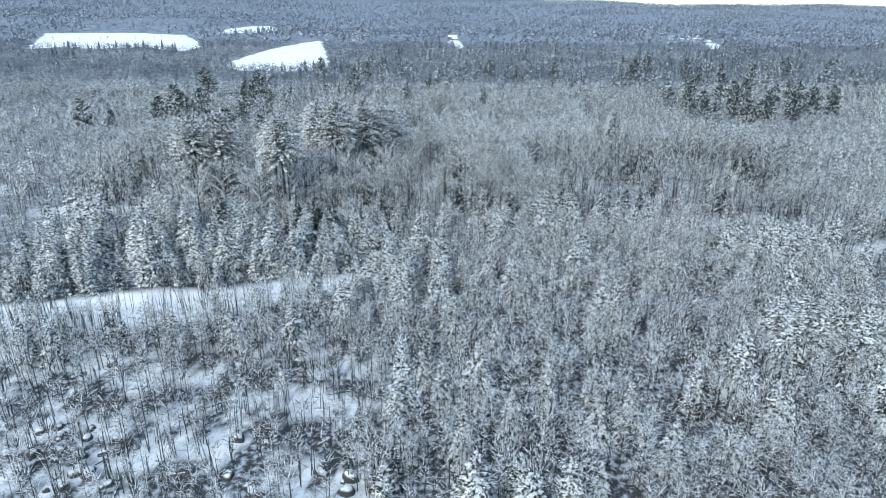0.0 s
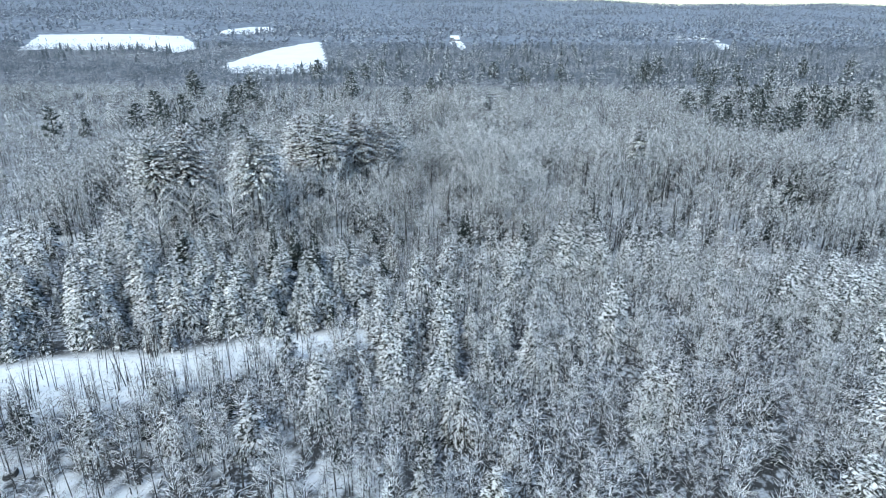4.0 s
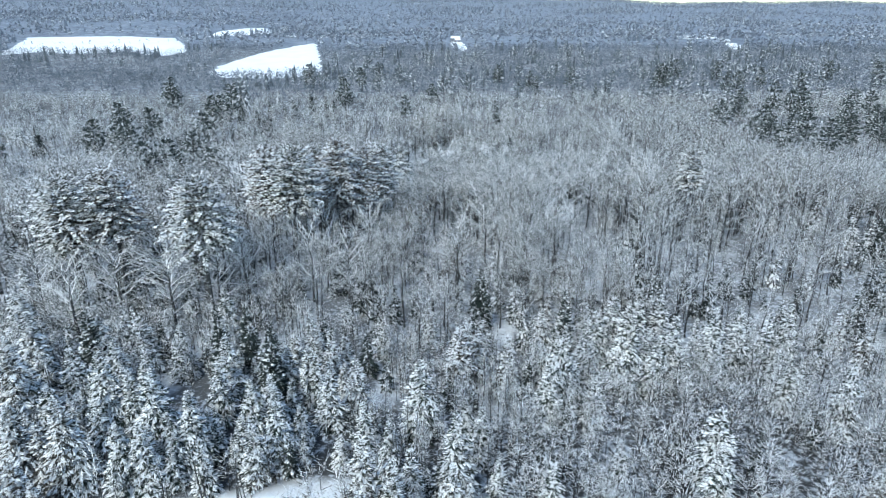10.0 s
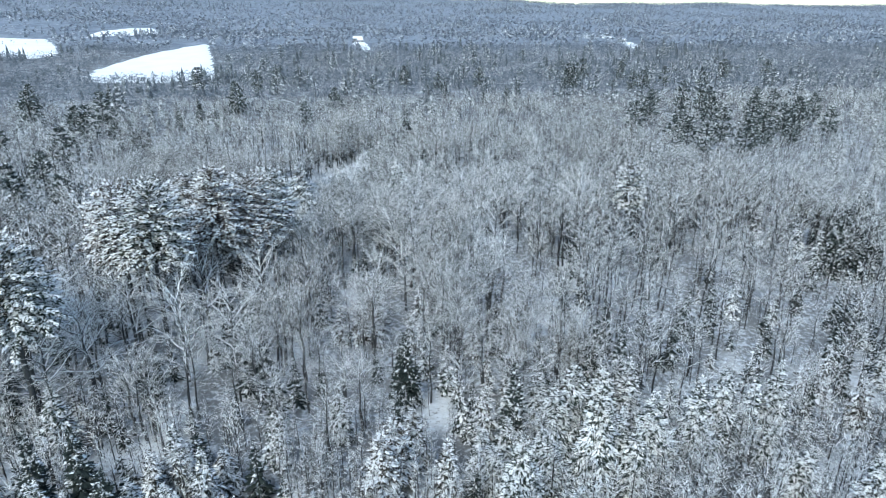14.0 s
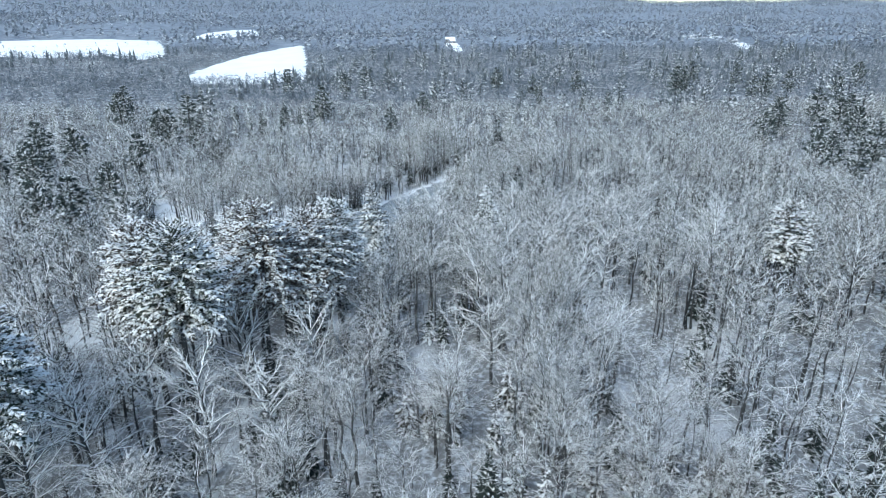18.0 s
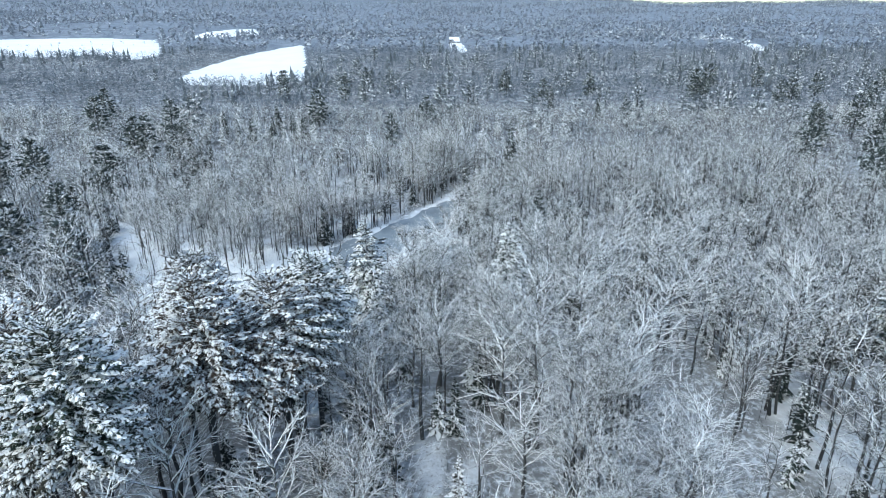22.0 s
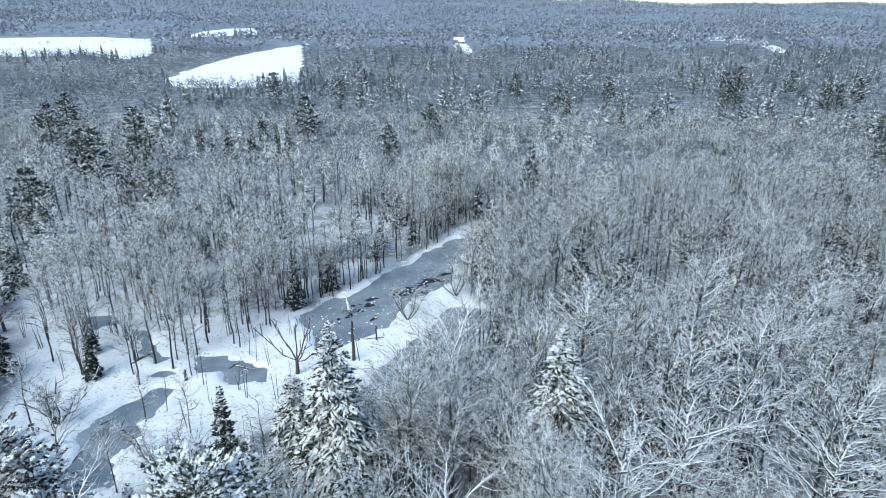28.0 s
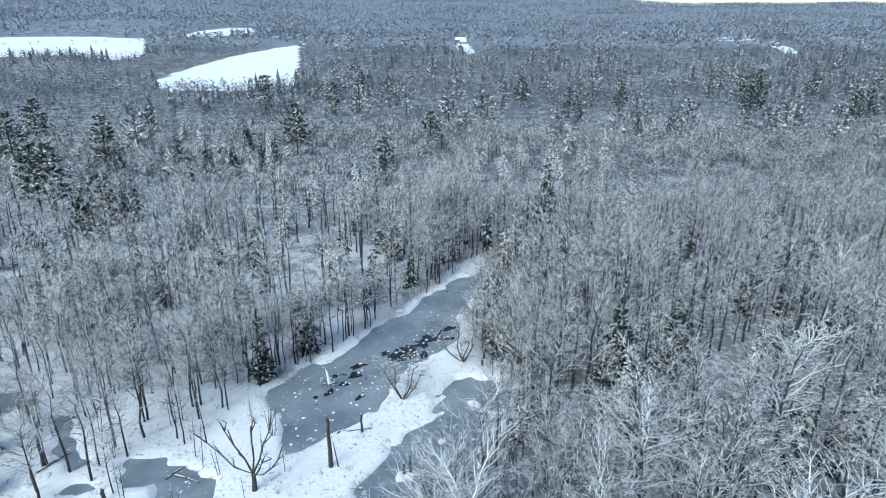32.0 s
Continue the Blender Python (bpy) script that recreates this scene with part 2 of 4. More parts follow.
def hardwood(seed, h, spread, limbs, subs, twigs, girth=0.16, thick=1.0, fork=False, low=0.34):
    """A leafless broad-leaved tree: a dark trunk, limbs that arch up and out, then rising branches and twigs."""
    r = random.Random(seed)
    wood, fine = Heap(), Heap()
    lean, turn = r.uniform(0.01, 0.06), r.uniform(0, 6.28)
    sway = [(r.uniform(-.22, .22), r.uniform(-.22, .22)) for i in range(6)]
    stem = [np.array([math.cos(turn) * lean * z + sway[i][0] * (i > 0), math.sin(turn) * lean * z + sway[i][1] * (i > 0), z])
            for i, z in enumerate(np.linspace(0, h * 0.9, 6))]
    stem[0][2] = -0.4
    wood.tube(stem, [girth * s for s in (1.25, 1.0, 0.85, 0.6, 0.3, 0.0)], 4)

    def on_stem(u):
        i = min(int(u * 5), 4)
        return stem[i] + (stem[i + 1] - stem[i]) * (u * 5 - i)

    base = 0.18 if fork else 0.42
    for i in range(limbs):
        u = low + (0.96 - low) * (i + r.random()) / limbs
        v = (u - low) / (1 - low)
        a = i * 2.4 + r.uniform(-.6, .6) + turn
        reach = spread * (0.6 + 0.75 * math.sin(math.pi * (0.25 + 0.7 * v))) * r.uniform(0.65, 1.1)
        up = base + r.uniform(0.0, 0.45) + 0.4 * v
        p0 = on_stem(u)
        p1 = p0 + unit(a, up + 0.1) * reach * 0.5
        p2 = p1 + unit(a + r.uniform(-.45, .45), up + r.uniform(-.45, .2)) * reach * 0.62
        g = (girth * (0.42 - 0.2 * u) + 0.012) * thick
        bow = np.array([r.uniform(-.08, .08), r.uniform(-.08, .08), r.uniform(-.10, .0)]) * reach
        if twigs > 1:
            fine.tube([p0, (p0 + p1) / 2 + bow * 0.5, p1, (p1 + p2) / 2 - bow * 0.5, p2], [g, g * 0.8, g * 0.62, g * 0.38, 0], 3, r.random())
        else:
            fine.tube([p0, p1, p2], [g, g * 0.62, 0], 3, r.random())
        for j in range(subs):
            s = 0.15 + 0.85 * (j + r.random()) / subs
            q0 = p0 + (p1 - p0) * s * 2 if s < 0.5 else p1 + (p2 - p1) * (s * 2 - 1)
            b = a + (1 if j % 2 else -1) * r.uniform(0.4, 1.0)
            ln = reach * r.uniform(0.35, 0.6) * (1.1 - 0.4 * s) + 0.3
            rise = up * 0.4 + r.uniform(-0.2, 0.45)
            q1 = q0 + unit(b, rise) * ln * 0.5
            q2 = q1 + unit(b + r.uniform(-.35, .35), rise + r.uniform(0.0, 0.45)) * ln * 0.55
            if twigs > 1:
                fine.tube([q0, q1, q2], [0.034 * min(thick, 1.4), 0.026 * min(thick, 1.4), 0], 3, r.random())
            else:
                fine.tube([q0, (q1 + q2) / 2], [0.042 * thick, 0], 3, r.random())
            for m in range(twigs if twigs > 1 else 0):
                s2 = (m + r.random()) / twigs
                w0 = q0 + (q1 - q0) * s2 * 2 if s2 < 0.5 else q1 + (q2 - q1) * (s2 * 2 - 1)
                w1 = w0 + unit(b + (1 if m % 2 else -1) * r.uniform(0.4, 1.0), rise + r.uniform(-0.2, 0.6)) * r.uniform(0.4, 0.95)
                fine.tube([w0, w1], [0.017 * min(thick, 1.1), 0], 3, r.random())
    return wood.arrays(), fine.arrays()


def broom(seed, h, spread, n, girth=0.1, thick=0.06, low=0.3, rise=(0.15, 1.2)):
    """A bare tree farther off: a thin trunk and a round crown of sprays."""
    r = random.Random(seed)
    wood, fine = Heap(), Heap()
    wood.tube([(0, 0, -0.4), (r.uniform(-.2, .2), r.uniform(-.2, .2), h * 0.5), (r.uniform(-.4, .4), r.uniform(-.4, .4), h * 0.9)], [girth, girth * 0.75, 0], 4)
    for i in range(n):
        u = low + (0.95 - low) * r.random()
        a, up = r.uniform(0, 6.28), r.uniform(*rise)
        d = spread * 0.5 * r.random()
        p0 = np.array([math.cos(a) * d * 0.8, math.sin(a) * d * 0.8, u * h * 0.92])
        ln = spread * (0.45 + 0.5 * math.sin(math.pi * (0.15 + 0.8 * (u - low) / (1 - low)))) * r.uniform(0.6, 1.1)
        fine.tube([p0, p0 + unit(a + r.uniform(-.9, .9), up) * ln], [thick * r.uniform(0.7, 1.2), 0], 3, r.random())
    return wood.arrays(), fine.arrays()


def sapling(seed, h, branches, twigs, thick=1.0, stems=1):
    """A young tree: thin stem with short rising branches and twigs."""
    r = random.Random(seed)
    wood, fine = Heap(), Heap()
    for s in range(stems):
        lean, turn = r.uniform(0, 0.09) + 0.06 * (stems > 1), r.uniform(0, 6.28)
        hh = h * r.uniform(0.75, 1.0) if s else h
        off = np.array([r.uniform(-.3, .3), r.uniform(-.3, .3), 0]) * (stems > 1)
        stem = [off + np.array([math.cos(turn) * lean * z, math.sin(turn) * lean * z, z]) for z in (-0.3, hh * 0.4, hh * 0.75, hh)]
        wood.tube(stem, [0.075, 0.055, 0.035, 0.0], 4)
        for i in range(branches // stems):
            u = 0.25 + 0.72 * r.random()
            z = u * hh
            p0 = off + np.array([math.cos(turn) * lean * z, math.sin(turn) * lean * z, z])
            a, up = r.uniform(0, 6.28), r.uniform(0.1, 0.8)
            ln = h * 0.125 * (1.25 - 0.8 * u) * r.uniform(0.6, 1.2)
            p1 = p0 + unit(a, up) * ln
            fine.tube([p0, p1], [0.032 * thick, 0.0], 3, r.random())
            for m in range(twigs):
                w0 = p0 + (p1 - p0) * r.uniform(0.25, 0.9)
                w1 = w0 + unit(a + r.uniform(-1.2, 1.2), r.uniform(-0.1, 0.8)) * ln * r.uniform(0.3, 0.6)
                fine.tube([w0, w1], [0.026 * thick, 0.0], 3, r.random())
    return wood.arrays(), fine.arrays()


def conifer(seed, h, width, gap, per, side=2, ragged=0.2, droop=0.35, start=0.06, broad=0.42):
    """A spruce or fir: whorls of drooping sprays round a trunk."""
    r = random.Random(seed)
    wood, crown = Heap(), Heap()
    wood.tube([(0, 0, -0.4), (0, 0, h * 0.5), (0, 0, h)], [h * 0.014, h * 0.009, 0.0], 5)
    z, turn = h * start, 0.0
    while z < h * 0.985:
        u = 1 - z / h
        reach0 = width * 0.5 * (u ** 0.66) * (0.55 + 0.45 * min(1, (1 - u) * 6 + 0.3))
        n = max(4, int(per * (0.45 + 0.75 * u)))
        for i in range(n):
            a = turn + i * 2 * math.pi / n + r.uniform(-.25, .25)
            ln = max(0.3, reach0 * r.uniform(1 - ragged, 1 + ragged))
            up = r.uniform(-0.25, 0.2) + 0.6 * (1 - u) ** 2
            root = np.array([0, 0, z + r.uniform(-.12, .12)])
            way = unit(a, up)
            crown.frond(root, way, ln, ln * broad + 0.1, ln * droop)
            for k in range(side):
                s = 0.28 + 0.55 * (k + r.uniform(0.1, 0.7)) / side
                q = root + way * ln * s + np.array([0, 0, -ln * droop * s * s])
                for sign in (-1, 1):
                    crown.frond(q, unit(a + sign * r.uniform(0.5, 0.95), up + r.uniform(-.2, .1)), ln * (0.62 - 0.32 * s) + 0.12, ln * broad * 0.5 + 0.05, ln * droop * 0.4)
        z += gap * (0.6 + 0.5 * u)
        turn += 0.7
    return wood.arrays(), crown.arrays()


def white_pine(seed, h, width, base=0.34, layers=15, per=6, clumps=5, sprays=4, size=1.0):
    """A tall pine: bare lower trunk, tiers of long limbs carrying needle clumps."""
    r = random.Random(seed)
    wood, crown = Heap(), Heap()
    top = np.array([r.uniform(-.5, .5), r.uniform(-.5, .5), h])
    wood.tube([(0, 0, -0.4), (top[0] * .3, top[1] * .3, h * 0.5), top], [h * 0.017, h * 0.012, 0.03], 6)
    lobe = [r.uniform(0.75, 1.2) for i in range(8)]
    for i in range(layers):
        u = (i + r.uniform(0, 0.8)) / layers
        z = h * (base + (1 - base) * u * 0.97)
        form = (0.65 + 0.35 * min(1, u * 4)) * max(0.0, 1 - u ** 2.2) ** 0.7 + 0.08
        n = max(4, int(per * (1 - 0.3 * u)))
        for j in range(n):
            a = i * 1.3 + j * 6.283 / n + r.uniform(-.3, .3)
            ln = max(0.8, width * 0.5 * form * r.uniform(0.75, 1.12) * lobe[int(a * 8 / 6.283) % 8])
            up = r.uniform(-0.05, 0.28) + 0.6 * u * u
            p0 = np.array([top[0] * z / h, top[1] * z / h, z])
            way = unit(a, up)
            crown.tube([p0, p0 + way * ln * 0.5 + np.array([0, 0, -.1]), p0 + way * ln], [0.06, 0.04, 0.0], 3)
            for c in range(clumps):
                s = 0.3 + 0.7 * (c + r.random() * 0.8) / clumps
                q = p0 + way * ln * s + np.array([r.uniform(-.3, .3), r.uniform(-.3, .3), r.uniform(-.15, .25)])
                turn = r.uniform(0, 6.28)
                for m in range(sprays):
                    b = a + (m - (sprays - 1) / 2) * 0.75 + r.uniform(-.3, .3)
                    fl = (0.5 + 0.10 * ln) * r.uniform(0.6, 1.0) * size
                    crown.frond(q, unit(b, up + r.uniform(-.2, .45)), fl, fl * 0.5, fl * r.uniform(0.1, 0.4), 0.25)
    return wood.arrays(), crown.arrays()


def tiered_pine(seed, h, width, base, tiers, per):
    """An old pine close by: a domed crown of sagging boughs, each a rib with rows of small drooping sprays."""
    r = random.Random(seed)
    wood, crown = Heap(), Heap()
    top = np.array([r.uniform(-.6, .6), r.uniform(-.6, .6), h])
    wood.tube([(0, 0, -0.4), (top[0] * .3, top[1] * .3, h * 0.5), top], [h * 0.015, h * 0.011, 0.0], 7)
    for i in range(9):
        p = np.array([0, 0, h * (base * 0.5 + base * 0.5 * r.random())])
        wood.tube([p, p + unit(r.uniform(0, 6.28), r.uniform(-.1, .3)) * r.uniform(1.0, 2.6)], [0.05, 0.0], 3)
    lobe = [r.uniform(0.72, 1.22) for i in range(9)]
    for i in range(tiers):
        u = (i + r.uniform(0, 0.5)) / tiers
        z = h * (base + (1 - base) * u * 0.985)
        form = (0.8 + 0.2 * min(1, u * 4)) * max(0.0, 1 - u ** 3.2) ** 0.65 + 0.05
        n = max(5, int(per * (1 - 0.45 * u)))
        for j in range(n):
            a = i * 1.1 + j * 6.283 / n + r.uniform(-.25, .25)
            ln = max(0.6, width * 0.5 * form * r.uniform(0.7, 1.12) * lobe[int(a * 9 / 6.283) % 9])
            up = r.uniform(0.0, 0.3) + 0.8 * u ** 3
            sag = ln * r.uniform(0.16, 0.32) * (1 - 0.6 * u)
            p0 = np.array([top[0] * z / h, top[1] * z / h, z + r.uniform(-.25, .25)])
            way = unit(a, up)

            def rib(t):
                return p0 + way * ln * t + np.array([0, 0, -sag * t * t])

            crown.tube([rib(0), rib(0.5), rib(1)], [0.06, 0.04, 0.0], 3)
            steps_out = max(3, int(ln / 0.3))
            for k in range(steps_out):
                t = 0.3 + 0.7 * (k + r.uniform(0, 0.5)) / steps_out
                fl = (0.28 + 0.10 * math.sin(math.pi * t) * min(ln, 4)) * r.uniform(0.7, 1.25)
                for sign in (-1, 1):
                    crown.frond(rib(t), unit(a + sign * r.uniform(0.45, 1.1), up - 0.1 + r.uniform(-.2, .35)), fl, fl * 0.46, fl * r.uniform(0.2, 0.55), 0.2)
            crown.frond(rib(0.9), unit(a, up + 0.1), 0.6, 0.3, 0.25, 0.2)
    return wood.arrays(), crown.arrays()


def shrub(seed, h, stems, twigs):
    r = random.Random(seed)
    k = Heap()
    for i in range(stems):
        a, up = r.uniform(0, 6.28), r.uniform(0.6, 1.4)
        p0 = np.array([r.uniform(-.4, .4), r.uniform(-.4, .4), -0.15])
        ln = h * r.uniform(0.6, 1.1)
        p1 = p0 + unit(a, up) * ln
        k.tube([p0, p1], [0.03, 0.0], 3, r.random())
        for m in range(twigs):
            w0 = p0 + (p1 - p0) * r.uniform(0.3, 0.95)
            k.tube([w0, w0 + unit(a + r.uniform(-1.4, 1.4), r.uniform(0, 1.1)) * ln * r.uniform(0.25, 0.5)], [0.02, 0.0], 3, r.random())
    return k.arrays()


def far_tree(seed, h, n, w):
    """Distant bare crown: a thin stem and a rounded head of small sprays."""
    r = random.Random(seed)
    k = Heap()
    k.add([(-0.12, 0, 0), (0.12, 0, 0), (0, 0, h * 0.6)], [(0, 1, 2)])
    for i in range(n):
        a, u = r.uniform(0, 6.28), r.random()
        rad = h * 0.3 * math.sin(math.pi * (0.2 + 0.75 * u)) * math.sqrt(r.random())
        c = np.array([math.cos(a) * rad, math.sin(a) * rad, h * (0.38 + 0.6 * u)])
        way = unit(a + r.uniform(-.8, .8), r.uniform(0.2, 1.2))
        s = np.array([-math.sin(a), math.cos(a), r.uniform(-.3, .3)]) * w * r.uniform(0.6, 1.2)
        k.add([c - s, c + s, c + way * w * r.uniform(1.6, 3.2)], [(0, 1, 2)])
    return k.arrays()


def far_conifer(seed, h, w, tiers=3, k=5):
    r = random.Random(seed)
    g = Heap()
    for i in range(tiers):
        z0, z1 = h * (0.05 + 0.8 * i / tiers), h * (0.05 + 0.8 * i / tiers + 1.15 / tiers + 0.05)
        rad = w * 0.5 * (1 - 0.8 * i / tiers) * r.uniform(0.85, 1.15)
        a = np.arange(k) * 6.283 / k + r.random() * 6
        ring = np.stack([np.cos(a) * rad * (1 + 0.25 * np.sin(a * 3 + i)), np.sin(a) * rad, np.full(k, z0) + 0.1 * h * np.sin(a * 2)], 1)
        g.add(np.concatenate([ring, [[r.uniform(-.1, .1), r.uniform(-.1, .1), min(h, z1)]]]), [(j, (j + 1) % k, k) for j in range(k)])
    return g.arrays()


# ---- the lie of the land ----
def smooth(x, a, b):
    t = np.clip((np.asarray(x, float) - a) / (b - a), 0, 1)
    return t * t * (3 - 2 * t)


def inside(px, py, poly):
    """Signed distance to a polygon, positive inside."""
    px, py = np.asarray(px, float), np.asarray(py, float)
    d = np.full(px.shape, 1e9)
    within = np.zeros(px.shape, bool)
    for (ax, ay), (bx, by) in zip(poly, poly[1:] + poly[:1]):
        ex, ey = bx - ax, by - ay
        t = np.clip(((px - ax) * ex + (py - ay) * ey) / (ex * ex + ey * ey), 0, 1)
        d = np.minimum(d, np.hypot(px - ax - t * ex, py - ay - t * ey))
        if by != ay:
            within ^= ((ay > py) != (by > py)) & (px < (bx - ax) * (py - ay) / (by - ay) + ax)
    return np.where(within, d, -d)


def wave(x, y, scale, seed):
    """Smooth unevenness between about -1 and 1."""
    g = np.random.RandomState(seed)
    s = 0
    for i in range(7):
        a, k = g.uniform(0, 6.28), g.uniform(0.6, 1.9) / scale
        s = s + np.sin((x * math.cos(a) + y * math.sin(a)) * k + g.uniform(0, 6.28))
    return s / 3.5


POOLS = [
    [(-20.9, 260.2), (-25.3, 265.9), (-22.5, 272.4), (-16.6, 276.4), (-10.7, 287.6), (-7.2, 293), (0, 304.3), (5.8, 310), (9.6, 320),
     (10.2, 317), (5.4, 301.6), (2.4, 290), (1.2, 283), (-0.6, 278), (-6.2, 274.7), (-7.5, 268.6), (-11.4, 262), (-16, 255.3), (-19.1, 254.2)],
    [(-12, 243), (-8.9, 252.3), (-7.3, 256.3), (-1.9, 260.8), (-1.5, 265.9), (2.9, 271.6), (6.9, 271), (10.6, 267.2), (7.5, 260.8), (3.4, 257.5),
     (0.8, 251), (-1.4, 243), (-6, 238)],
    [(-38, 253.5), (-34, 254.8), (-32, 252.6), (-28.5, 252.3), (-26, 250), (-26, 246.4), (-30, 246.0), (-32.3, 249.5), (-36, 248.4)],
    [(-46.2, 235.2), (-44, 240.6), (-41.3, 244.9), (-37.5, 244.9), (-37, 242.5), (-39.4, 234), (-37, 226), (-41, 224)],
    [(-62.5, 266), (-57, 268.8), (-54, 264.8), (-59, 261.8)],
    [(-52.5, 262), (-50, 262.3), (-42.6, 252.4), (-44.4, 251.6)],
    [(-43.4, 248.6), (-42, 250.2), (-38.3, 248.7), (-40, 247.4)],
]
FLATS = [(-80, 283), (-66, 256), (-57, 236), (-47, 222), (-34, 220), (-25, 234), (-14, 238), (-6, 232), (0, 246), (3, 254), (10, 264), (6, 274),
         (2.6, 290), (5.6, 302), (8.5, 317), (7, 320), (-1.5, 305.5), (-9, 292.5), (-18, 278), (-26, 271), (-34, 268), (-48, 270), (-62, 282), (-76, 288)]
FIELD_NEAR = [(-190, 1040), (-150, 855), (-119, 697), (-150, 656), (-201, 656), (-235, 715), (-247, 785), (-243, 835), (-226, 940)]
FIELD_FAR = [(-570, 900), (-620, 1005), (-741, 1235), (-570, 1265), (-480, 1235), (-366, 980), (-338, 910), (-356, 882), (-405, 922), (-445, 915),
             (-485, 905), (-530, 935)]
FIELD_MID = [(-430, 1273), (-443, 1369), (-402, 1560), (-344, 1388), (-383, 1323)]
YARD = [(20, 1105), (17, 1085), (24, 1000), (34, 945), (38, 985), (36, 1090)]
FARM = [(408, 950), (425, 950), (452, 1040), (436, 1045)]
FARM_YARD = [(436, 1228), (442, 1208), (500, 1218), (520, 1275), (498, 1290)]
FIELDS = (FIELD_NEAR, FIELD_FAR, FIELD_MID, YARD, FARM)
CLEARED = (FIELD_NEAR, FIELD_FAR, FIELD_MID, YARD, FARM, FARM_YARD)


def strip(x, y):
    """How far inside the snowy opening in the young woods (metres, negative outside)."""
    mid = np.interp(x, [-120, -75, -58, -42, -28, -8, 4], [92, 97.5, 101.5, 104, 110.5, 117, 122]) + 0.9 * wave(x, y, 6, 5)
    half = np.interp(x, [-120, -75, -55, -42, -28, -8, 2], [4, 6.5, 8, 7.2, 4.8, 2.4, -2])
    return half - np.abs(y - mid)


def pool_depth(x, y):
    d = np.full(np.shape(x), -1e9)
    near = (np.abs(np.asarray(x) + 25) < 75) & (np.abs(np.asarray(y) - 270) < 75)
    if near.any():
        xx, yy = np.asarray(x)[near], np.asarray(y)[near]
        xx, yy = xx + 0.9 * wave(xx, yy, 2.3, 8) + 0.55 * wave(xx, yy, 0.6, 11), yy + 0.9 * wave(xx, yy, 2.6, 9) + 0.55 * wave(xx, yy, 0.7, 12)
        d[near] = np.max([inside(xx, yy, p) for p in POOLS], axis=0) - 0.15
    return d


def height(x, y):
    x, y = np.asarray(x, float), np.asarray(y, float)
    flat = 1 - smooth(inside(x, y, FLATS), -14, -3)
    z = 19 * smooth(y, 690, 1120) + 0.5 * wave(x, y, 22, 1) * smooth(np.hypot(x, y - 150), 0, 120) * flat
    far = smooth(y, 1250, 4300)
    ridge = 142 + 14 * wave(x, y, 420, 3) + 70 * smooth(-x, -900, 1200) - 16 * smooth(x, 500, 2200)
    z = z + far * ridge + 4 * wave(x, y, 150, 4) * smooth(y, 650, 1500)
    z = z + 22 * smooth(y, 1150, 1500) * smooth(-x, 100, 700)
    z = np.where(np.abs(y) < 700, z * smooth(np.abs(x), -1, 60) + 0.12 * wave(x, y, 2.2, 6), z)
    return z - 0.9 * smooth(pool_depth(x, y), -0.8, 0.9)


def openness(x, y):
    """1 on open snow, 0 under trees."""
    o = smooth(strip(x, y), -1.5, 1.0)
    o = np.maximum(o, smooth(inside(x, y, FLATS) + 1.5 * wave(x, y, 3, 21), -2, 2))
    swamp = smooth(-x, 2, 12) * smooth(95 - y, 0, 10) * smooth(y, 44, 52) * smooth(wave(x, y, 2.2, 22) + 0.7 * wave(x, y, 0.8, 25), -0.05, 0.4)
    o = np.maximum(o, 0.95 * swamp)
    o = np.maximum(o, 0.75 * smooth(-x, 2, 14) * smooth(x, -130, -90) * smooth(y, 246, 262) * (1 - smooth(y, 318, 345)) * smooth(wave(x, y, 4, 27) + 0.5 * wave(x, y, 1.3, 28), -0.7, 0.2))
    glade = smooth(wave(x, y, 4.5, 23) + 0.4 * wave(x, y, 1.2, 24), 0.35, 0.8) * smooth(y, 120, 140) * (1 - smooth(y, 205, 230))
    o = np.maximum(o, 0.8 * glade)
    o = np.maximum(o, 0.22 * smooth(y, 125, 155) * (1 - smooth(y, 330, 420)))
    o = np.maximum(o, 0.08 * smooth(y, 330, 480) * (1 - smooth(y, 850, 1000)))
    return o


def sheet(name, xs, ys, z, mat, attr=None):
    gx, gy = np.meshgrid(xs, ys)
    v = np.stack([gx.ravel(), gy.ravel(), z(gx.ravel(), gy.ravel())], 1)
    nx, ny = len(xs), len(ys)
    i = (np.arange(ny - 1)[:, None] * nx + np.arange(nx - 1)[None]).ravel()
    me = mesh_of(name, v, np.stack([i, i + 1, i + 1 + nx, i + nx], 1), mat, smooth=True)
    if attr:
        me.attributes.new("open", "FLOAT", "POINT").data.foreach_set("value", attr(gx.ravel(), gy.ravel()).astype(np.float32))
        # Mask of the painted haze, rising with distance.
        me.attributes.new("hill_haze", "FLOAT", "POINT").data.foreach_set("value", smooth(gy.ravel(), 880, 1050).astype(np.float32))
    return new(name, me)


def steps(*spans):
    out = [spans[0][0]]
    for a, b, s in spans:
        out += list(np.linspace(a, b, max(2, int(round((b - a) / s)) + 1))[1:])
    return np.array(out)


XS = steps((-6000, -1500, 200), (-1500, -400, 30), (-400, -90, 12), (-90, -66, 3), (-66, 16, 0.5), (16, 90, 3), (90, 400, 12), (400, 1500, 30), (1500, 6000, 200))
YS = steps((-3000, -200, 300), (-200, 40, 24), (40, 120, 2.0), (120, 220, 4), (220, 326, 0.65), (326, 420, 5), (420, 700, 14), (700, 1500, 16), (1500, 4800, 70))
ground = tagged(sheet("ground", XS, YS, height, GROUND, openness), "snow-covered forest ground with leaf litter, open snow, painted woodland shade and haze", "ground", kind="structure")


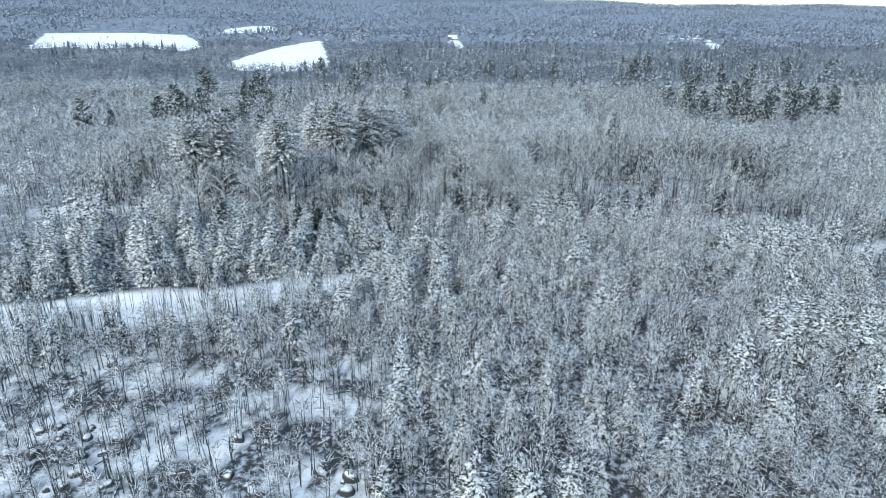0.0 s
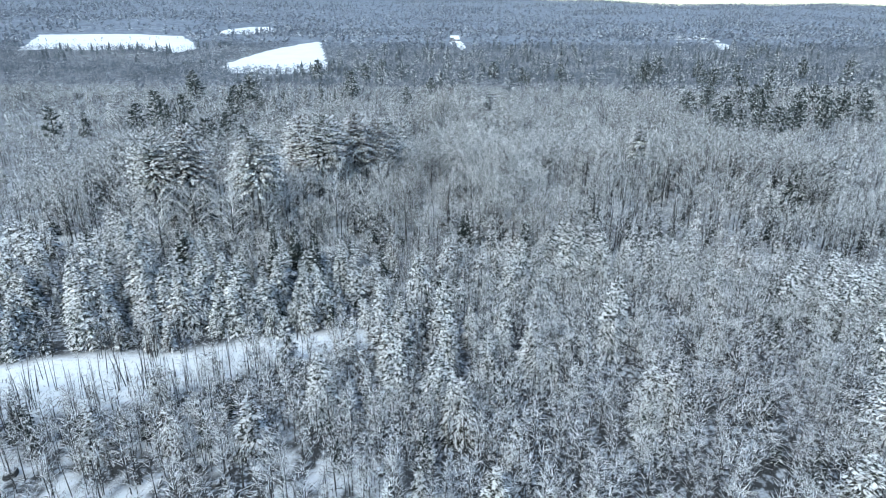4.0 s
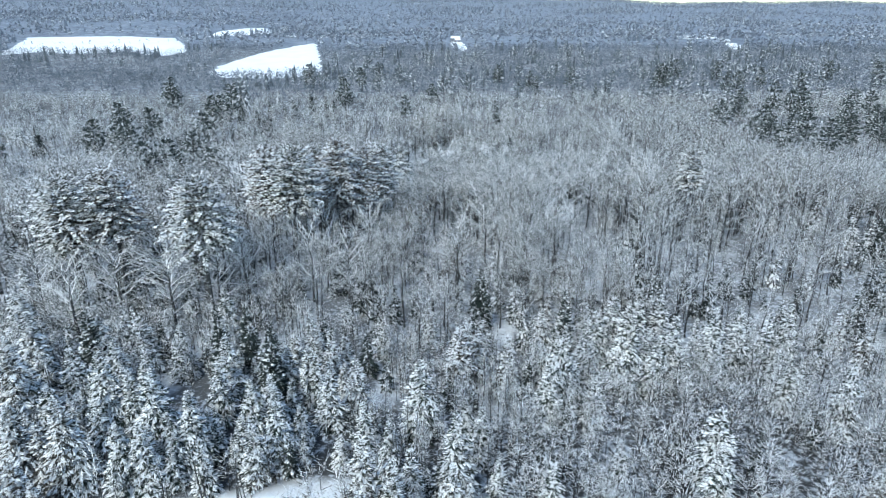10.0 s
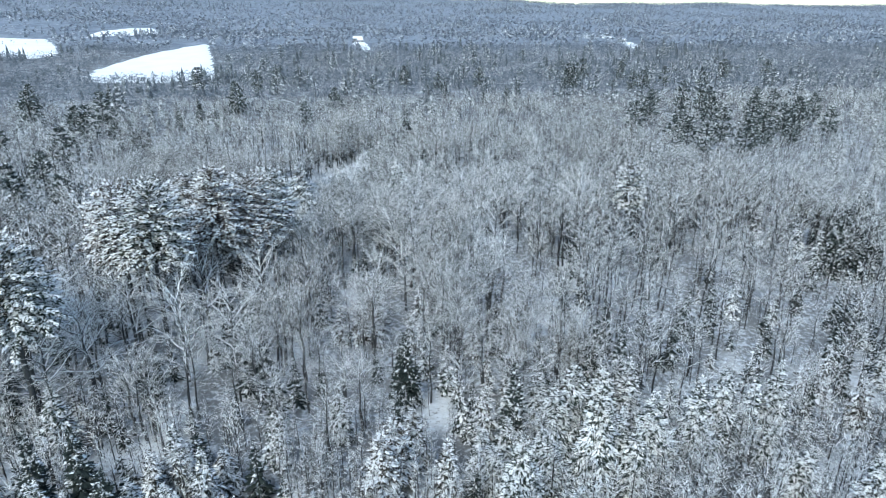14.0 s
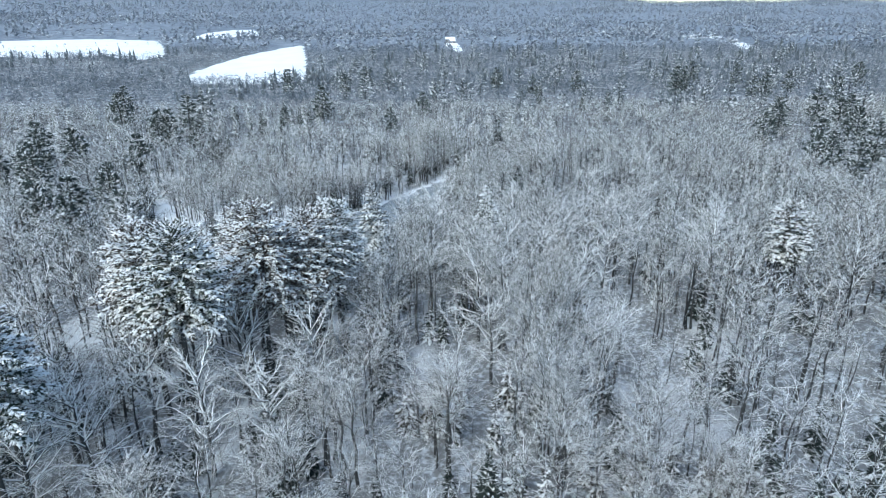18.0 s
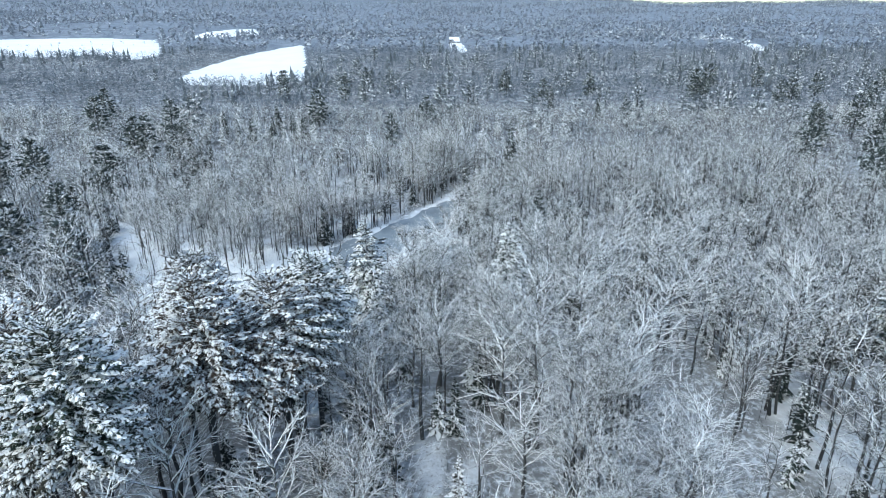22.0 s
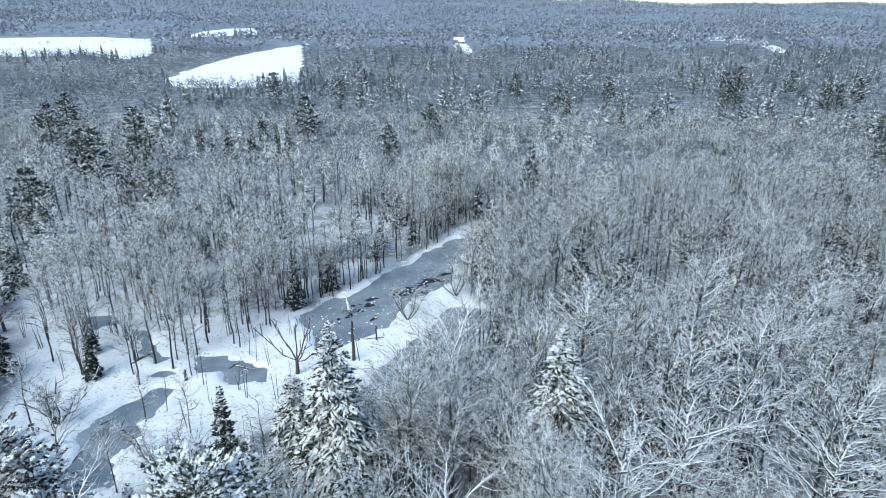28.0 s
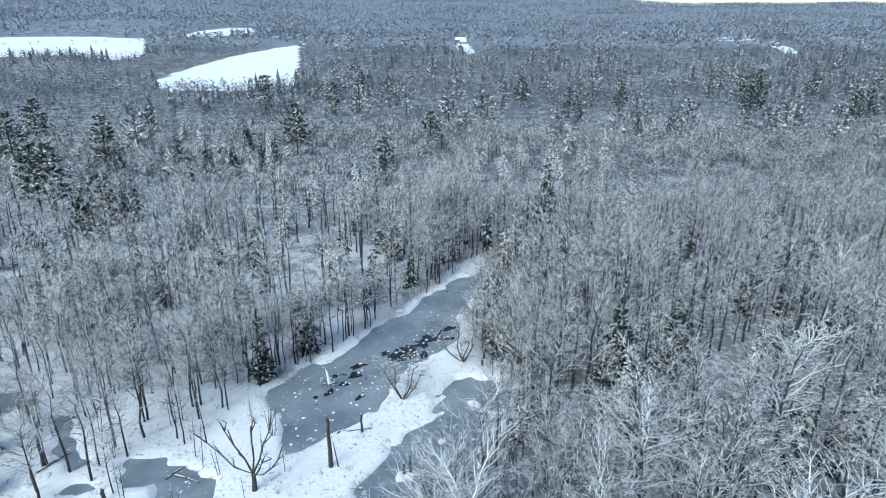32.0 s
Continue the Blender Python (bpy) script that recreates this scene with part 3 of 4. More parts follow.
def snow_field(name, poly, step, label):
    """Open farmland: a blanket of snow over the ground within a boundary."""
    xs = np.arange(min(p[0] for p in poly) - step, max(p[0] for p in poly) + step * 2, step)
    ys = np.arange(min(p[1] for p in poly) - step, max(p[1] for p in poly) + step * 2, step)
    gx, gy = (a.ravel() for a in np.meshgrid(xs, ys))
    edge = inside(gx + 2.0 * wave(gx, gy, 9, 81), gy + 3.0 * wave(gx, gy, 11, 82), poly)
    v = np.stack([gx, gy, height(gx, gy) + 0.6 * smooth(edge, -step, step * 0.6) - 0.1], 1)
    i = (np.arange(len(ys) - 1)[:, None] * len(xs) + np.arange(len(xs) - 1)[None]).ravel()
    quads = np.stack([i, i + 1, i + 1 + len(xs), i + len(xs)], 1)
    quads = quads[edge[quads].max(axis=1) > 0]
    keep = np.unique(quads)
    return tagged(new(name, mesh_of(name, v[keep], np.searchsorted(keep, quads), FIELD, smooth=True)), label, "snow field", kind="structure")


for poly in (FIELD_NEAR, FIELD_FAR, FIELD_MID, YARD, FARM, FARM_YARD):
    snow_field("ground_field", poly, 5.0 if poly in (FIELD_NEAR, FIELD_FAR, FIELD_MID) else 2.5, "open farm field under smooth white snow")


def pool_ice(x, y):
    return np.full(np.shape(x), -0.42)


ice = tagged(sheet("water", steps((-66, 16, 4)), steps((222, 324, 4)), pool_ice, ICE), "grey frozen pond ice dusted with snow", "pond ice", kind="structure")


# ---- planting ----
def stand(variants, spots, name, label, category, group, mats):
    """Trees as things of their own: an Empty with a trunk and a crown."""
    made = []
    for v, (wood, crown) in enumerate(variants):
        base = new(name)
        tr = new("trunk", mesh_of("trunk", *wood, mats[0]))
        cr = new("crown", mesh_of("crown", *crown, mats[1]))
        tr.parent = cr.parent = base
        tagged(base, label, category, group)
        made.append(base)
    for i, (x, y, s, tall, a) in enumerate(spots):
        z = float(height(np.array([x]), np.array([y]))[0])
        m = Matrix.Translation((x, y, z - 0.05)) @ Matrix.Rotation(a, 4, "Z") @ Matrix.Diagonal((s, s, s * tall, 1))
        first = made[i % len(made)]
        if i < len(made):
            first.matrix_basis = m
        else:
            copy = copy_thing(first, Matrix())
            copy.matrix_basis = m


def mass(name, groups, label, category):
    """Trees past counting: one mesh of many, with groups of (variants, spots, material slots)."""
    vs, fs, sl, n, mats = [], [], [], 0, []
    for variants, spots, mat_list in groups:
        spots = np.asarray(spots, float).reshape(-1, 5)
        if not len(spots):
            continue
        z = height(spots[:, 0], spots[:, 1])
        for v, parts in enumerate(variants):
            pick = spots[v::len(variants)]
            pz = z[v::len(variants)]
            if not len(pick):
                continue
            c, s = np.cos(pick[:, 4])[:, None], np.sin(pick[:, 4])[:, None]
            for (V, F), mat in zip(parts, mat_list):
                if mat not in mats:
                    mats.append(mat)
                X = (V[None, :, 0] * c - V[None, :, 1] * s) * pick[:, 2:3] + pick[:, 0:1]
                Y = (V[None, :, 0] * s + V[None, :, 1] * c) * pick[:, 2:3] + pick[:, 1:2]
                Z = V[None, :, 2] * pick[:, 2:3] * pick[:, 3:4] + pz[:, None] - 0.05
                vs.append(np.stack([X, Y, Z], 2).reshape(-1, 3))
                fs.append((F[None] + (np.arange(len(pick)) * len(V))[:, None, None]).reshape(-1, 3) + n)
                sl.append(np.full(len(pick) * len(F), mats.index(mat)))
                n += len(pick) * len(V)
    me = mesh_of(name, np.concatenate(vs), np.concatenate(fs), *mats, slots=np.concatenate(sl))
    return tagged(new(name, me), label, category, kind="stuff")


RNG = np.random.RandomState(7)


def scatter(x0, x1, y0, y1, area, keep, size=(0.8, 1.2), tall=(0.9, 1.15)):
    """Random spots, one per `area` square metres, kept with the chance keep(x, y); columns x, y, size, stretch, turn."""
    n = int((x1 - x0) * (y1 - y0) / area)
    x, y = RNG.uniform(x0, x1, n), RNG.uniform(y0, y1, n)
    ok = RNG.rand(n) < keep(x, y)
    x, y = x[ok], y[ok]
    m = len(x)
    return np.stack([x, y, RNG.uniform(*size, m), RNG.uniform(*tall, m), RNG.uniform(0, 6.28, m)], 1)


def seen_width(y, margin=10):
    """Half the width of the land that comes into view at depth y."""
    return margin + 8 + 0.70 * np.maximum(y, 50)


def seen(x, y):
    """Whether a spot can come into view; the camera swings to the right midway."""
    return (x > -seen_width(y)) & (x < seen_width(y) + 0.30 * np.maximum(y - 60, 0))


def fields(x, y):
    return np.max([inside(x, y, p) for p in CLEARED], axis=0)


def free(x, y):
    """Neither in the opening, nor on the flats or fields."""
    return (1 - smooth(strip(x, y), -1, 0.5)) * (1 - smooth(inside(x, y, FLATS), -2.5, 0.5)) * seen(x, y) * (pool_depth(x, y) < -0.3)


def blotch(x, y, scale, seed, lo=-0.3, hi=0.4):
    return smooth(wave(x, y, scale, seed), lo, hi)


def young(x, y):      # young growth in the first half
    return (1 - smooth(y + 16 * wave(x, y, 20, 71), 132, 156)) * free(x, y)


def old(x, y):        # tall hardwoods beyond
    return smooth(y + 16 * wave(x, y, 20, 71), 126, 150) * free(x, y)


def firstand(x, y):   # fir stand behind the opening
    far_edge = np.interp(x, [-120, -75, -58, -36, -28, -8, 4], [96, 104, 109.3, 112, 115.3, 119.5, 122])
    d = y - far_edge
    return smooth(d, -1, 3) * (1 - smooth(d, 22, 34)) * smooth(-x, 4, 16) * smooth(x, -105, -80)


def swampy(x, y):
    return smooth(-x, 4, 13) * (1 - smooth(y, 76, 88))


# landmark trees: x, y, height
WHITE_PINES = [
    (-63.5, 160, 26), (-57.5, 163, 27), (-43.5, 163.5, 25), (-39.6, 155.5, 27), (-34.5, 178.5, 27), (-29.2, 174, 28.5), (-22.3, 185, 28), (-19.5, 187.5, 23),
    (-14.7, 199.6, 24), (-26.5, 190, 21), (58, 202.5, 23), (-30, 203.7, 22.5), (-16.5, 191, 25), (-66, 163, 22),
]
FAR_PINES = [
    (-162, 440, 19), (-102, 349.5, 19), (-98.7, 542, 20), (-55, 424, 20), (-57, 526, 18), (169, 546, 20), (192, 578, 21), (193, 487, 18), (-112, 396, 19),
    (-52, 605, 17), (64, 512, 17), (99, 545, 18), (46, 563, 18), (-18, 379, 15), (-5, 433, 16), (227, 580, 19), (238, 528, 19), (231, 465, 19),
]
FAR_PINES_MORE = [
    (316, 576, 20), (361, 583, 20), (-144, 398, 20), (-107, 351, 18), (-119, 288, 18), (-85, 250, 17), (-128, 287, 17),
    (-153, 270, 18), (-133, 318, 19), (-117, 311, 18), (-83, 264, 17), (-95, 308, 17), (204, 493, 18), (182, 402, 20), (-90, 245, 17),
    (-112, 280, 17), (-125, 305, 18), (158, 516, 18), (164, 520, 19), (-75, 232, 17), (-68, 240, 16),
]
PINE_GROVE = [
    (122, 300, 16), (131, 293, 15), (146, 291, 17), (159, 300, 17), (150, 313, 18), (170, 319, 18), (186, 324, 17), (200, 333, 18), (140, 328, 17),
    (166, 347, 18), (190, 352, 18), (210, 347, 17), (127, 343, 17), (216, 373, 18), (180, 381, 17), (151, 376, 16), (231, 362, 17), (135, 312, 15),
    (177, 307, 15), (205, 320, 16), (160, 395, 17), (196, 398, 17), (225, 400, 17),
]
SPRUCES = [
    (24.6, 340, 12.5), (-94, 355, 10), (-78, 343.5, 9), (-83, 341, 10), (-89.6, 338, 9), (-63, 405, 9), (-68, 390, 9), (-78.7, 397, 9), (-81, 386, 8), (-105, 390, 9),
    (-141, 493, 10), (116, 496, 9), (86, 467, 9), (99, 462, 10), (0.5, 542, 11), (68, 506, 10), (7.8, 281, 8), (14, 279, 8), (30, 268, 8),
    (23.2, 269, 9.5), (-26.2, 270, 8), (-96, 414, 9), (-77, 434, 9), (-58, 403, 10), (-92, 346, 9), (102, 192, 10), (108, 196, 11),
]
SPRUCES_MORE = [
    (113, 199, 10), (-159, 303, 9), (-92, 353, 8), (-81, 344, 8), (6, 157, 8), (18, 145, 9), (32, 154, 9), (-51, 139, 9), (-33, 140, 9), (-28.7, 140, 9),
    (-23.6, 133, 9), (105, 199, 9), (111, 192, 9), (117, 203, 10), (34, 151, 9), (-54, 254, 5), (-50, 247, 4.5), (-24.5, 228, 8), (98, 189, 10),
]
SNOWY_FIRS = [
    (11, 223, 20.5), (-10.9, 221.5, 22),  (-15.5, 224, 15), (-22, 216, 13), (-26.5, 212, 12), (-8.5, 214, 13), (-58, 137, 13), (-53.6, 126.5, 15), (-49, 118.5, 11), (-36.5, 117, 9.5), (-41, 124, 14.5),
    (-66, 147, 12), (-50, 140, 11), (0.7, 70, 8.5), (5.7, 73, 9.5), (-4.8, 64, 8.5), (-2, 76, 7), (9.5, 65, 7), (3, 60, 8), (15, 72, 7.5), (20, 64, 7), (29.8, 157, 11), (25.4, 137.5, 14), (15.4, 132.6, 12), (-43, 118, 12), (-30, 121, 11),
    (-56, 117, 12), (-62, 121, 13), (-38, 124, 12), (-24, 125, 10),
]
SPREADING = [(-42, 170, 17), (-46, 154.5, 16), (-39, 158, 16), (-25, 167.5, 16), (-18.5, 169, 15), (-33, 171.5, 17), (-24, 179, 17), (-31.5, 182, 16), (0.3, 209.7, 14),
             (13.5, 211, 18), (21, 216, 16), (32, 213, 16), (49, 208, 18), (18.3, 244, 15), (38, 254, 16), (0.9, 230, 17.5), (37.4, 236, 15), (55, 221, 16), (63, 286, 15), (-52, 165, 16), (-56, 157, 16), (-61, 152, 15), (-36, 163, 17), (-70, 158, 15), (-12, 205, 15), (8, 199, 16), (24, 200, 16), (40, 222, 15), (28, 232, 15), (47, 243, 15),
             (-15, 180, 15), (9, 186, 14), (27, 186, 14), (-50, 176, 16)]


def landmark(rows, tall):
    return [(x, y, h / tall, 1.0, (x * 7.3 + y * 3.1) % 6.28) for x, y, h in rows]


def apart(spots, rows, gap):
    """Spots that keep clear of the landmark trees."""
    for x, y, _ in rows:
        spots = spots[np.hypot(spots[:, 0] - x, spots[:, 1] - y) > gap]
    return spots


stand([tiered_pine(q, 26, w, 0.58, 17, 18) for q, w in ((1, 12.0), (2, 10.5), (3, 9.5), (4, 12.5))], landmark(WHITE_PINES, 26), "white_pine",
      "tall white pine with snow-laden tiers of dark boughs", "pine tree", "tall pines", (BARK, PINE))
stand([white_pine(q, 19, w, 0.22, 11, 7, 3, 3, 2.3) for q, w in ((5, 8.5), (6, 7.5), (7, 9.5))], landmark(FAR_PINES + FAR_PINES_MORE + PINE_GROVE, 19), "pine_tree",
      "dark green pine standing out above the grey hardwoods", "pine tree", "pines above the woods", (BARK, DARKPINE))
stand([conifer(q, 9, w, 0.45, 8, 1, 0.3, 0.3) for q, w in ((11, 3.6), (12, 4.2), (13, 3.2))], landmark(SPRUCES + SPRUCES_MORE, 6.5), "spruce_tree",
      "slender dark spruce with little snow on its boughs", "spruce tree", "dark spruces", (BARK, SPRUCE))
BIG_FIRS = [conifer(q, 12, w, 0.42, 10, 5, 0.4, 0.45, 0.05, 0.17) for q, w in ((21, 5.6), (22, 5.0), (23, 6.2))]
stand(BIG_FIRS, landmark(SNOWY_FIRS, 12), "fir_tree",
      "broad fir with boughs bent under heavy snow", "fir tree", "snow-laden firs", (BARK, FIR))
stand([hardwood(q, 16, 5.4, 16, 10, 6, 0.26, 1.7, True, 0.26) for q in (31, 32, 33)], landmark(SPREADING, 16), "maple_tree",
      "spreading leafless maple with snow along every limb", "bare tree", "spreading maples", (BARK, LIMB))

MARKS = WHITE_PINES + SNOWY_FIRS + SPREADING

# variants of the common trees, close and distant
HARD = [hardwood(40 + i, 13, 3.2 + 0.35 * (i % 4), 14, 8, 5, 0.14, 0.95, i % 3 > 0, 0.32) if i % 2 else
        hardwood(40 + i, 14, 3.4 + 0.3 * (i % 4), 11, 8, 5, 0.21, 0.9, i % 3 > 0, 0.46) for i in range(7)]
HARD_MID = [hardwood(60 + i, 13, 3.5, 12, 10, 1, 0.12, 1.1, i % 3 > 0, 0.3) if i % 2 else
            hardwood(60 + i, 14, 3.5, 10, 10, 1, 0.16, 1.05, i % 3 > 0, 0.42) for i in range(6)]
HARD_FAR = [broom(70 + i, 10, 3.8, 20, 0.11, 0.075, 0.4, (-0.1, 0.9)) for i in range(6)]
HARD_LOW = [hardwood(75 + i, 12, 3.4, 12, 9, 1, 0.12, 1.1, i % 3 > 0, 0.28) if i % 2 else
            hardwood(75 + i, 13, 3.4, 10, 8, 1, 0.2, 1.0, i % 3 > 0, 0.44) for i in range(6)]
YOUNG = [sapling(80 + i, 8, 44, 5, 1.0) for i in range(6)]
YOUNG_MID = [broom(90 + i, 8, 1.5, 46, 0.07, 0.05, 0.2, (0.0, 1.1)) for i in range(6)]
YOUNG_FAR = [broom(97 + i, 7.5, 1.5, 20, 0.06, 0.05, 0.2, (-0.1, 0.9)) for i in range(5)]
STEMS = [sapling(100 + i, 7.0, 18, 2, 0.8, 1 + i % 3) for i in range(6)]
FIRS = [conifer(110 + i, 8.2, 3.6 + 0.6 * (i % 3), 0.45, 8, 4, 0.45, 0.42, 0.05, 0.19) for i in range(5)]
FIRS_MID = [conifer(120 + i, 8.2, 3.5 + 0.4 * i, 0.6, 8, 1, 0.5, 0.4, 0.05, 0.27) for i in range(4)]
FIRS_LOW = [conifer(140 + i, 8.4, 3.8, 0.62, 7, 0, 0.5, 0.4, 0.05, 0.34) for i in range(4)]
BUSH = [(shrub(130 + i, 1.8, 7, 3),) for i in range(5)]

# near woods
young_spots = apart(scatter(-75, 85, 48, 165, 3.1, lambda x, y: young(x, y) * (1 - 0.95 * firstand(x, y)) * (1 - 0.6 * swampy(x, y)), (0.65, 1.15)), SNOWY_FIRS, 1.6)
fir_spots = apart(scatter(-90, 90, 48, 170, 6.5, lambda x, y: np.maximum(0.12 * firstand(x, y), young(x, y) * (0.06 + 0.32 * blotch(x, y, 9, 31, 0.1, 0.7)) * (1 - swampy(x, y))) * free(x, y),
                          (0.75, 1.35)), MARKS, 2.0)
stand_firs = apart(scatter(-95, 10, 100, 150, 9, lambda x, y: firstand(x, y) * free(x, y) * (0.5 + 0.5 * blotch(x, y, 6, 37)), (0.26, 0.74)), MARKS, 2.4)
fir_more = apart(scatter(-110, 120, 140, 330, 60, lambda x, y: free(x, y) * (0.3 + 0.7 * blotch(x, y, 12, 32)), (0.4, 1.1)), MARKS, 2.0)
hard_spots = apart(scatter(-105, 115, 120, 240, 15, lambda x, y: old(x, y) * (1 - firstand(x, y)) * np.maximum(0.35 + 0.65 * blotch(x, y, 8, 33), 0.8 * smooth(y, 205, 215)) * (1 - smooth(y, 224, 233)),
                            (0.95, 1.35)), MARKS, 2.2)
hard_spots = apart(hard_spots, SPREADING, 4.2)
hard_spots[:, 2] *= np.interp(hard_spots[:, 1], [120, 165, 195], [0.5, 0.8, 1.0])
hard_spots[:, 2] *= 1 - 0.5 * smooth(hard_spots[:, 0], -36, -30) * smooth(-hard_spots[:, 0], 4, 8) * smooth(hard_spots[:, 1], 200, 212)
low_spots = apart(scatter(-115, 115, 212, 345, 11.5, lambda x, y: free(x, y) * smooth(y, 212, 232) * (0.45 + 0.55 * blotch(x, y, 8, 33)) * (1 - 0.45 * smooth(-x, 6, 14) * smooth(y, 255, 268)), (0.75, 1.2)), MARKS + SPRUCES, 2.6)
low_spots[:, 2] *= 1 - 0.5 * smooth(low_spots[:, 0], -66, -58) * smooth(-low_spots[:, 0], 6, 10) * smooth(-low_spots[:, 1], -250, -244)
low_spots[:, 2] *= 1 - 0.55 * smooth(low_spots[:, 0], -2, 2) * smooth(-low_spots[:, 0], -15, -10) * smooth(low_spots[:, 1], 278, 284) * smooth(-low_spots[:, 1], -326, -318)
under_spots = apart(scatter(-90, 90, 128, 240, 15, lambda x, y: old(x, y) * (0.4 + 0.6 * blotch(x, y, 7, 34)), (0.5, 0.95)), MARKS, 1.5)
stem_spots = np.concatenate([
    scatter(-80, 0, 84, 122, 4.5, lambda x, y: smooth(strip(x, y), -2, 1) * (0.35 + 0.65 * smooth(-(y - np.interp(x, [-75, -42, -8], [97, 103, 116])), -3, 3)), (0.7, 1.1)),
    scatter(-75, 5, 48, 98, 7.0, lambda x, y: np.maximum(0.7 * swampy(x, y), 0.5 * smooth(-x, 0, 12) * (y > 76)) * free(x, y), (0.55, 1.05)),
])


dark_firs = apart(scatter(-110, 125, 50, 335, 55, lambda x, y: free(x, y) * (1 - swampy(x, y)) * (0.3 + 0.7 * blotch(x, y, 14, 36)), (0.5, 1.2)), MARKS, 2.0)
dark_firs[:, 2] *= np.interp(dark_firs[:, 1], [130, 170], [0.65, 1.0])
shore_trees = scatter(-30, 14, 256, 330, 8, lambda x, y: smooth(inside(x, y, FLATS), -5, -3) * (1 - smooth(inside(x, y, FLATS), 0.0, 1.6)) * (pool_depth(x, y) < -0.3) * (x < np.interp(y, [256, 280, 302, 318, 330], [-12, -12, 1, 7, 20])), (0.55, 0.95))
bank_spots = np.concatenate([
    scatter(10, 34, 246, 322, 13, lambda x, y: free(x, y) * smooth(y, 246, 256), (0.5, 0.8)),
    scatter(-6, 16, 222, 246, 12, lambda x, y: 1.0 * (pool_depth(x, y) < -0.8) * (y < 243 + 0.35 * x), (0.7, 0.98)),
    [(x + 1.8 + 0.9 * math.sin(i * 5.1), y, 0.8 + 0.12 * (i % 3) - 0.25 * float(smooth(y, 274, 282)) - 0.3 * float(smooth(y, 296, 304)), 1.0, i * 2.2) for i, (x, y) in enumerate(
        zip(np.interp(np.arange(258, 320, 2.2), [258, 266, 273, 280, 290, 302, 318], [7.0, 8.5, 4.0, 3.0, 3.6, 7.0, 12.0]), np.arange(258, 320, 2.2)))],
])


def split(spots, count, cx=0.0):
    """The ones nearest the line of flight, and the rest."""
    order = np.argsort(np.abs(spots[:, 0] - cx) + 0.15 * np.abs(spots[:, 1] - 150))
    return spots[order[:count]], spots[order[count:]]


h_near, h_rest = split(hard_spots, 200)
l_near, l_rest = split(low_spots, 95)
y_near, y_rest = split(young_spots, 290)
f_near, f_rest = split(fir_spots, 130)
s_near, s_rest = split(stem_spots, 280, -25)
stand(HARD, h_near, "hardwood_tree", "slim leafless hardwood with snow-lined branches", "bare tree", "hardwoods", (BARK, TWIG))
stand(HARD[:4], l_near, "low_hardwood", "low leafless hardwood with snow-lined branches near the pond", "bare tree", "low hardwoods", (BARK, FROST))
stand(YOUNG, y_near, "young_birch", "young leafless birch thickly frosted with snow", "young tree", "young growth", (BARE, FROST))
stand(FIRS, f_near, "young_fir", "young fir with snow-covered boughs among bare saplings", "fir tree", "young firs", (BARK, FIR))
STAND_FIRS = [conifer(q, 12, w, 0.55, 9, 3, 0.45, 0.42, 0.05, 0.24) for q, w in ((25, 6.0), (26, 5.2), (27, 6.8), (28, 4.6))]
stand(STAND_FIRS, stand_firs[:110], "forest_fir", "tall snowy fir in a dark dense stand", "fir tree", "firs beside the opening", (BARK, FIR))
stand(STEMS, s_near, "alder_stem", "thin bare dark stem rising from open snow", "young tree", "bare stems in the snow", (BARE, TWIG))
mass("near_woods", [(HARD_MID, h_rest, (BARK, TWIG)), (HARD_LOW, l_rest, (BARK, TWIG)), (HARD_MID, bank_spots, (BARK, TWIG)), (HARD_MID, shore_trees, (BARK, TWIG)), (YOUNG_MID, y_rest, (BARE, FROST)), (YOUNG_FAR, under_spots, (BARK, TWIG)), (FIRS_MID, f_rest, (BARK, FIR)), (FIRS_MID, stand_firs[110:], (BARK, FIR)),
                    (FIRS_LOW, fir_more, (BARK, FIR)), (FIRS_LOW, dark_firs, (BARK, SPRUCE)), (STEMS, s_rest, (BARE, TWIG))],
     "dense snow-frosted woods of bare hardwoods and firs", "woods")

# brush under the trees
bush_spots = scatter(-80, 80, 48, 300, 18, lambda x, y: free(x, y) * 0.8, (0.7, 1.5))
bush_flat = scatter(-66, 12, 222, 318, 7, lambda x, y: smooth(inside(x, y, FLATS), 0, 1) * (pool_depth(x, y) < -0.3), (0.2, 0.6))
bush_bank = scatter(-30, 14, 240, 324, 2.6, lambda x, y: smooth(inside(x, y, FLATS), -5, -2) * (1 - smooth(inside(x, y, FLATS), 0.2, 1.5)) * (pool_depth(x, y) < -0.2), (0.5, 1.5))
mass("brush", [(BUSH, bush_bank, (TWIG,)), (BUSH, bush_spots, (TWIG,)), (BUSH, bush_flat, (BARE,))], "low leafless brush with snow on its twigs", "brush")

# middle distance
mid_hard = scatter(-360, 480, 150, 480, 12.5, lambda x, y: old(x, y) * (np.maximum(np.abs(x) - 110, y - 340) > 0) * (0.55 + 0.45 * blotch(x, y, 18, 41)), (0.6, 1.0))
mid_hard = apart(mid_hard, SPRUCES + SPRUCES_MORE + FAR_PINES + FAR_PINES_MORE + PINE_GROVE, 4.6)
mid_young = scatter(-190, 230, 60, 260, 9, lambda x, y: free(x, y) * ((x > 84) | (x < -74)) * (1 - smooth(y, 180, 260)), (0.6, 1.2))
mid_fir = scatter(-350, 470, 80, 480, 130, lambda x, y: free(x, y) * (np.maximum(np.abs(x) - 85, y - 330) > 0) * blotch(x, y, 30, 42), (0.6, 1.3))
FARTREE = [(far_tree(150 + i, 8.5, 16, 0.42),) for i in range(6)]
FARCONE = [(far_conifer(160 + i, 12, 5.0, 3, 5),) for i in range(5)]
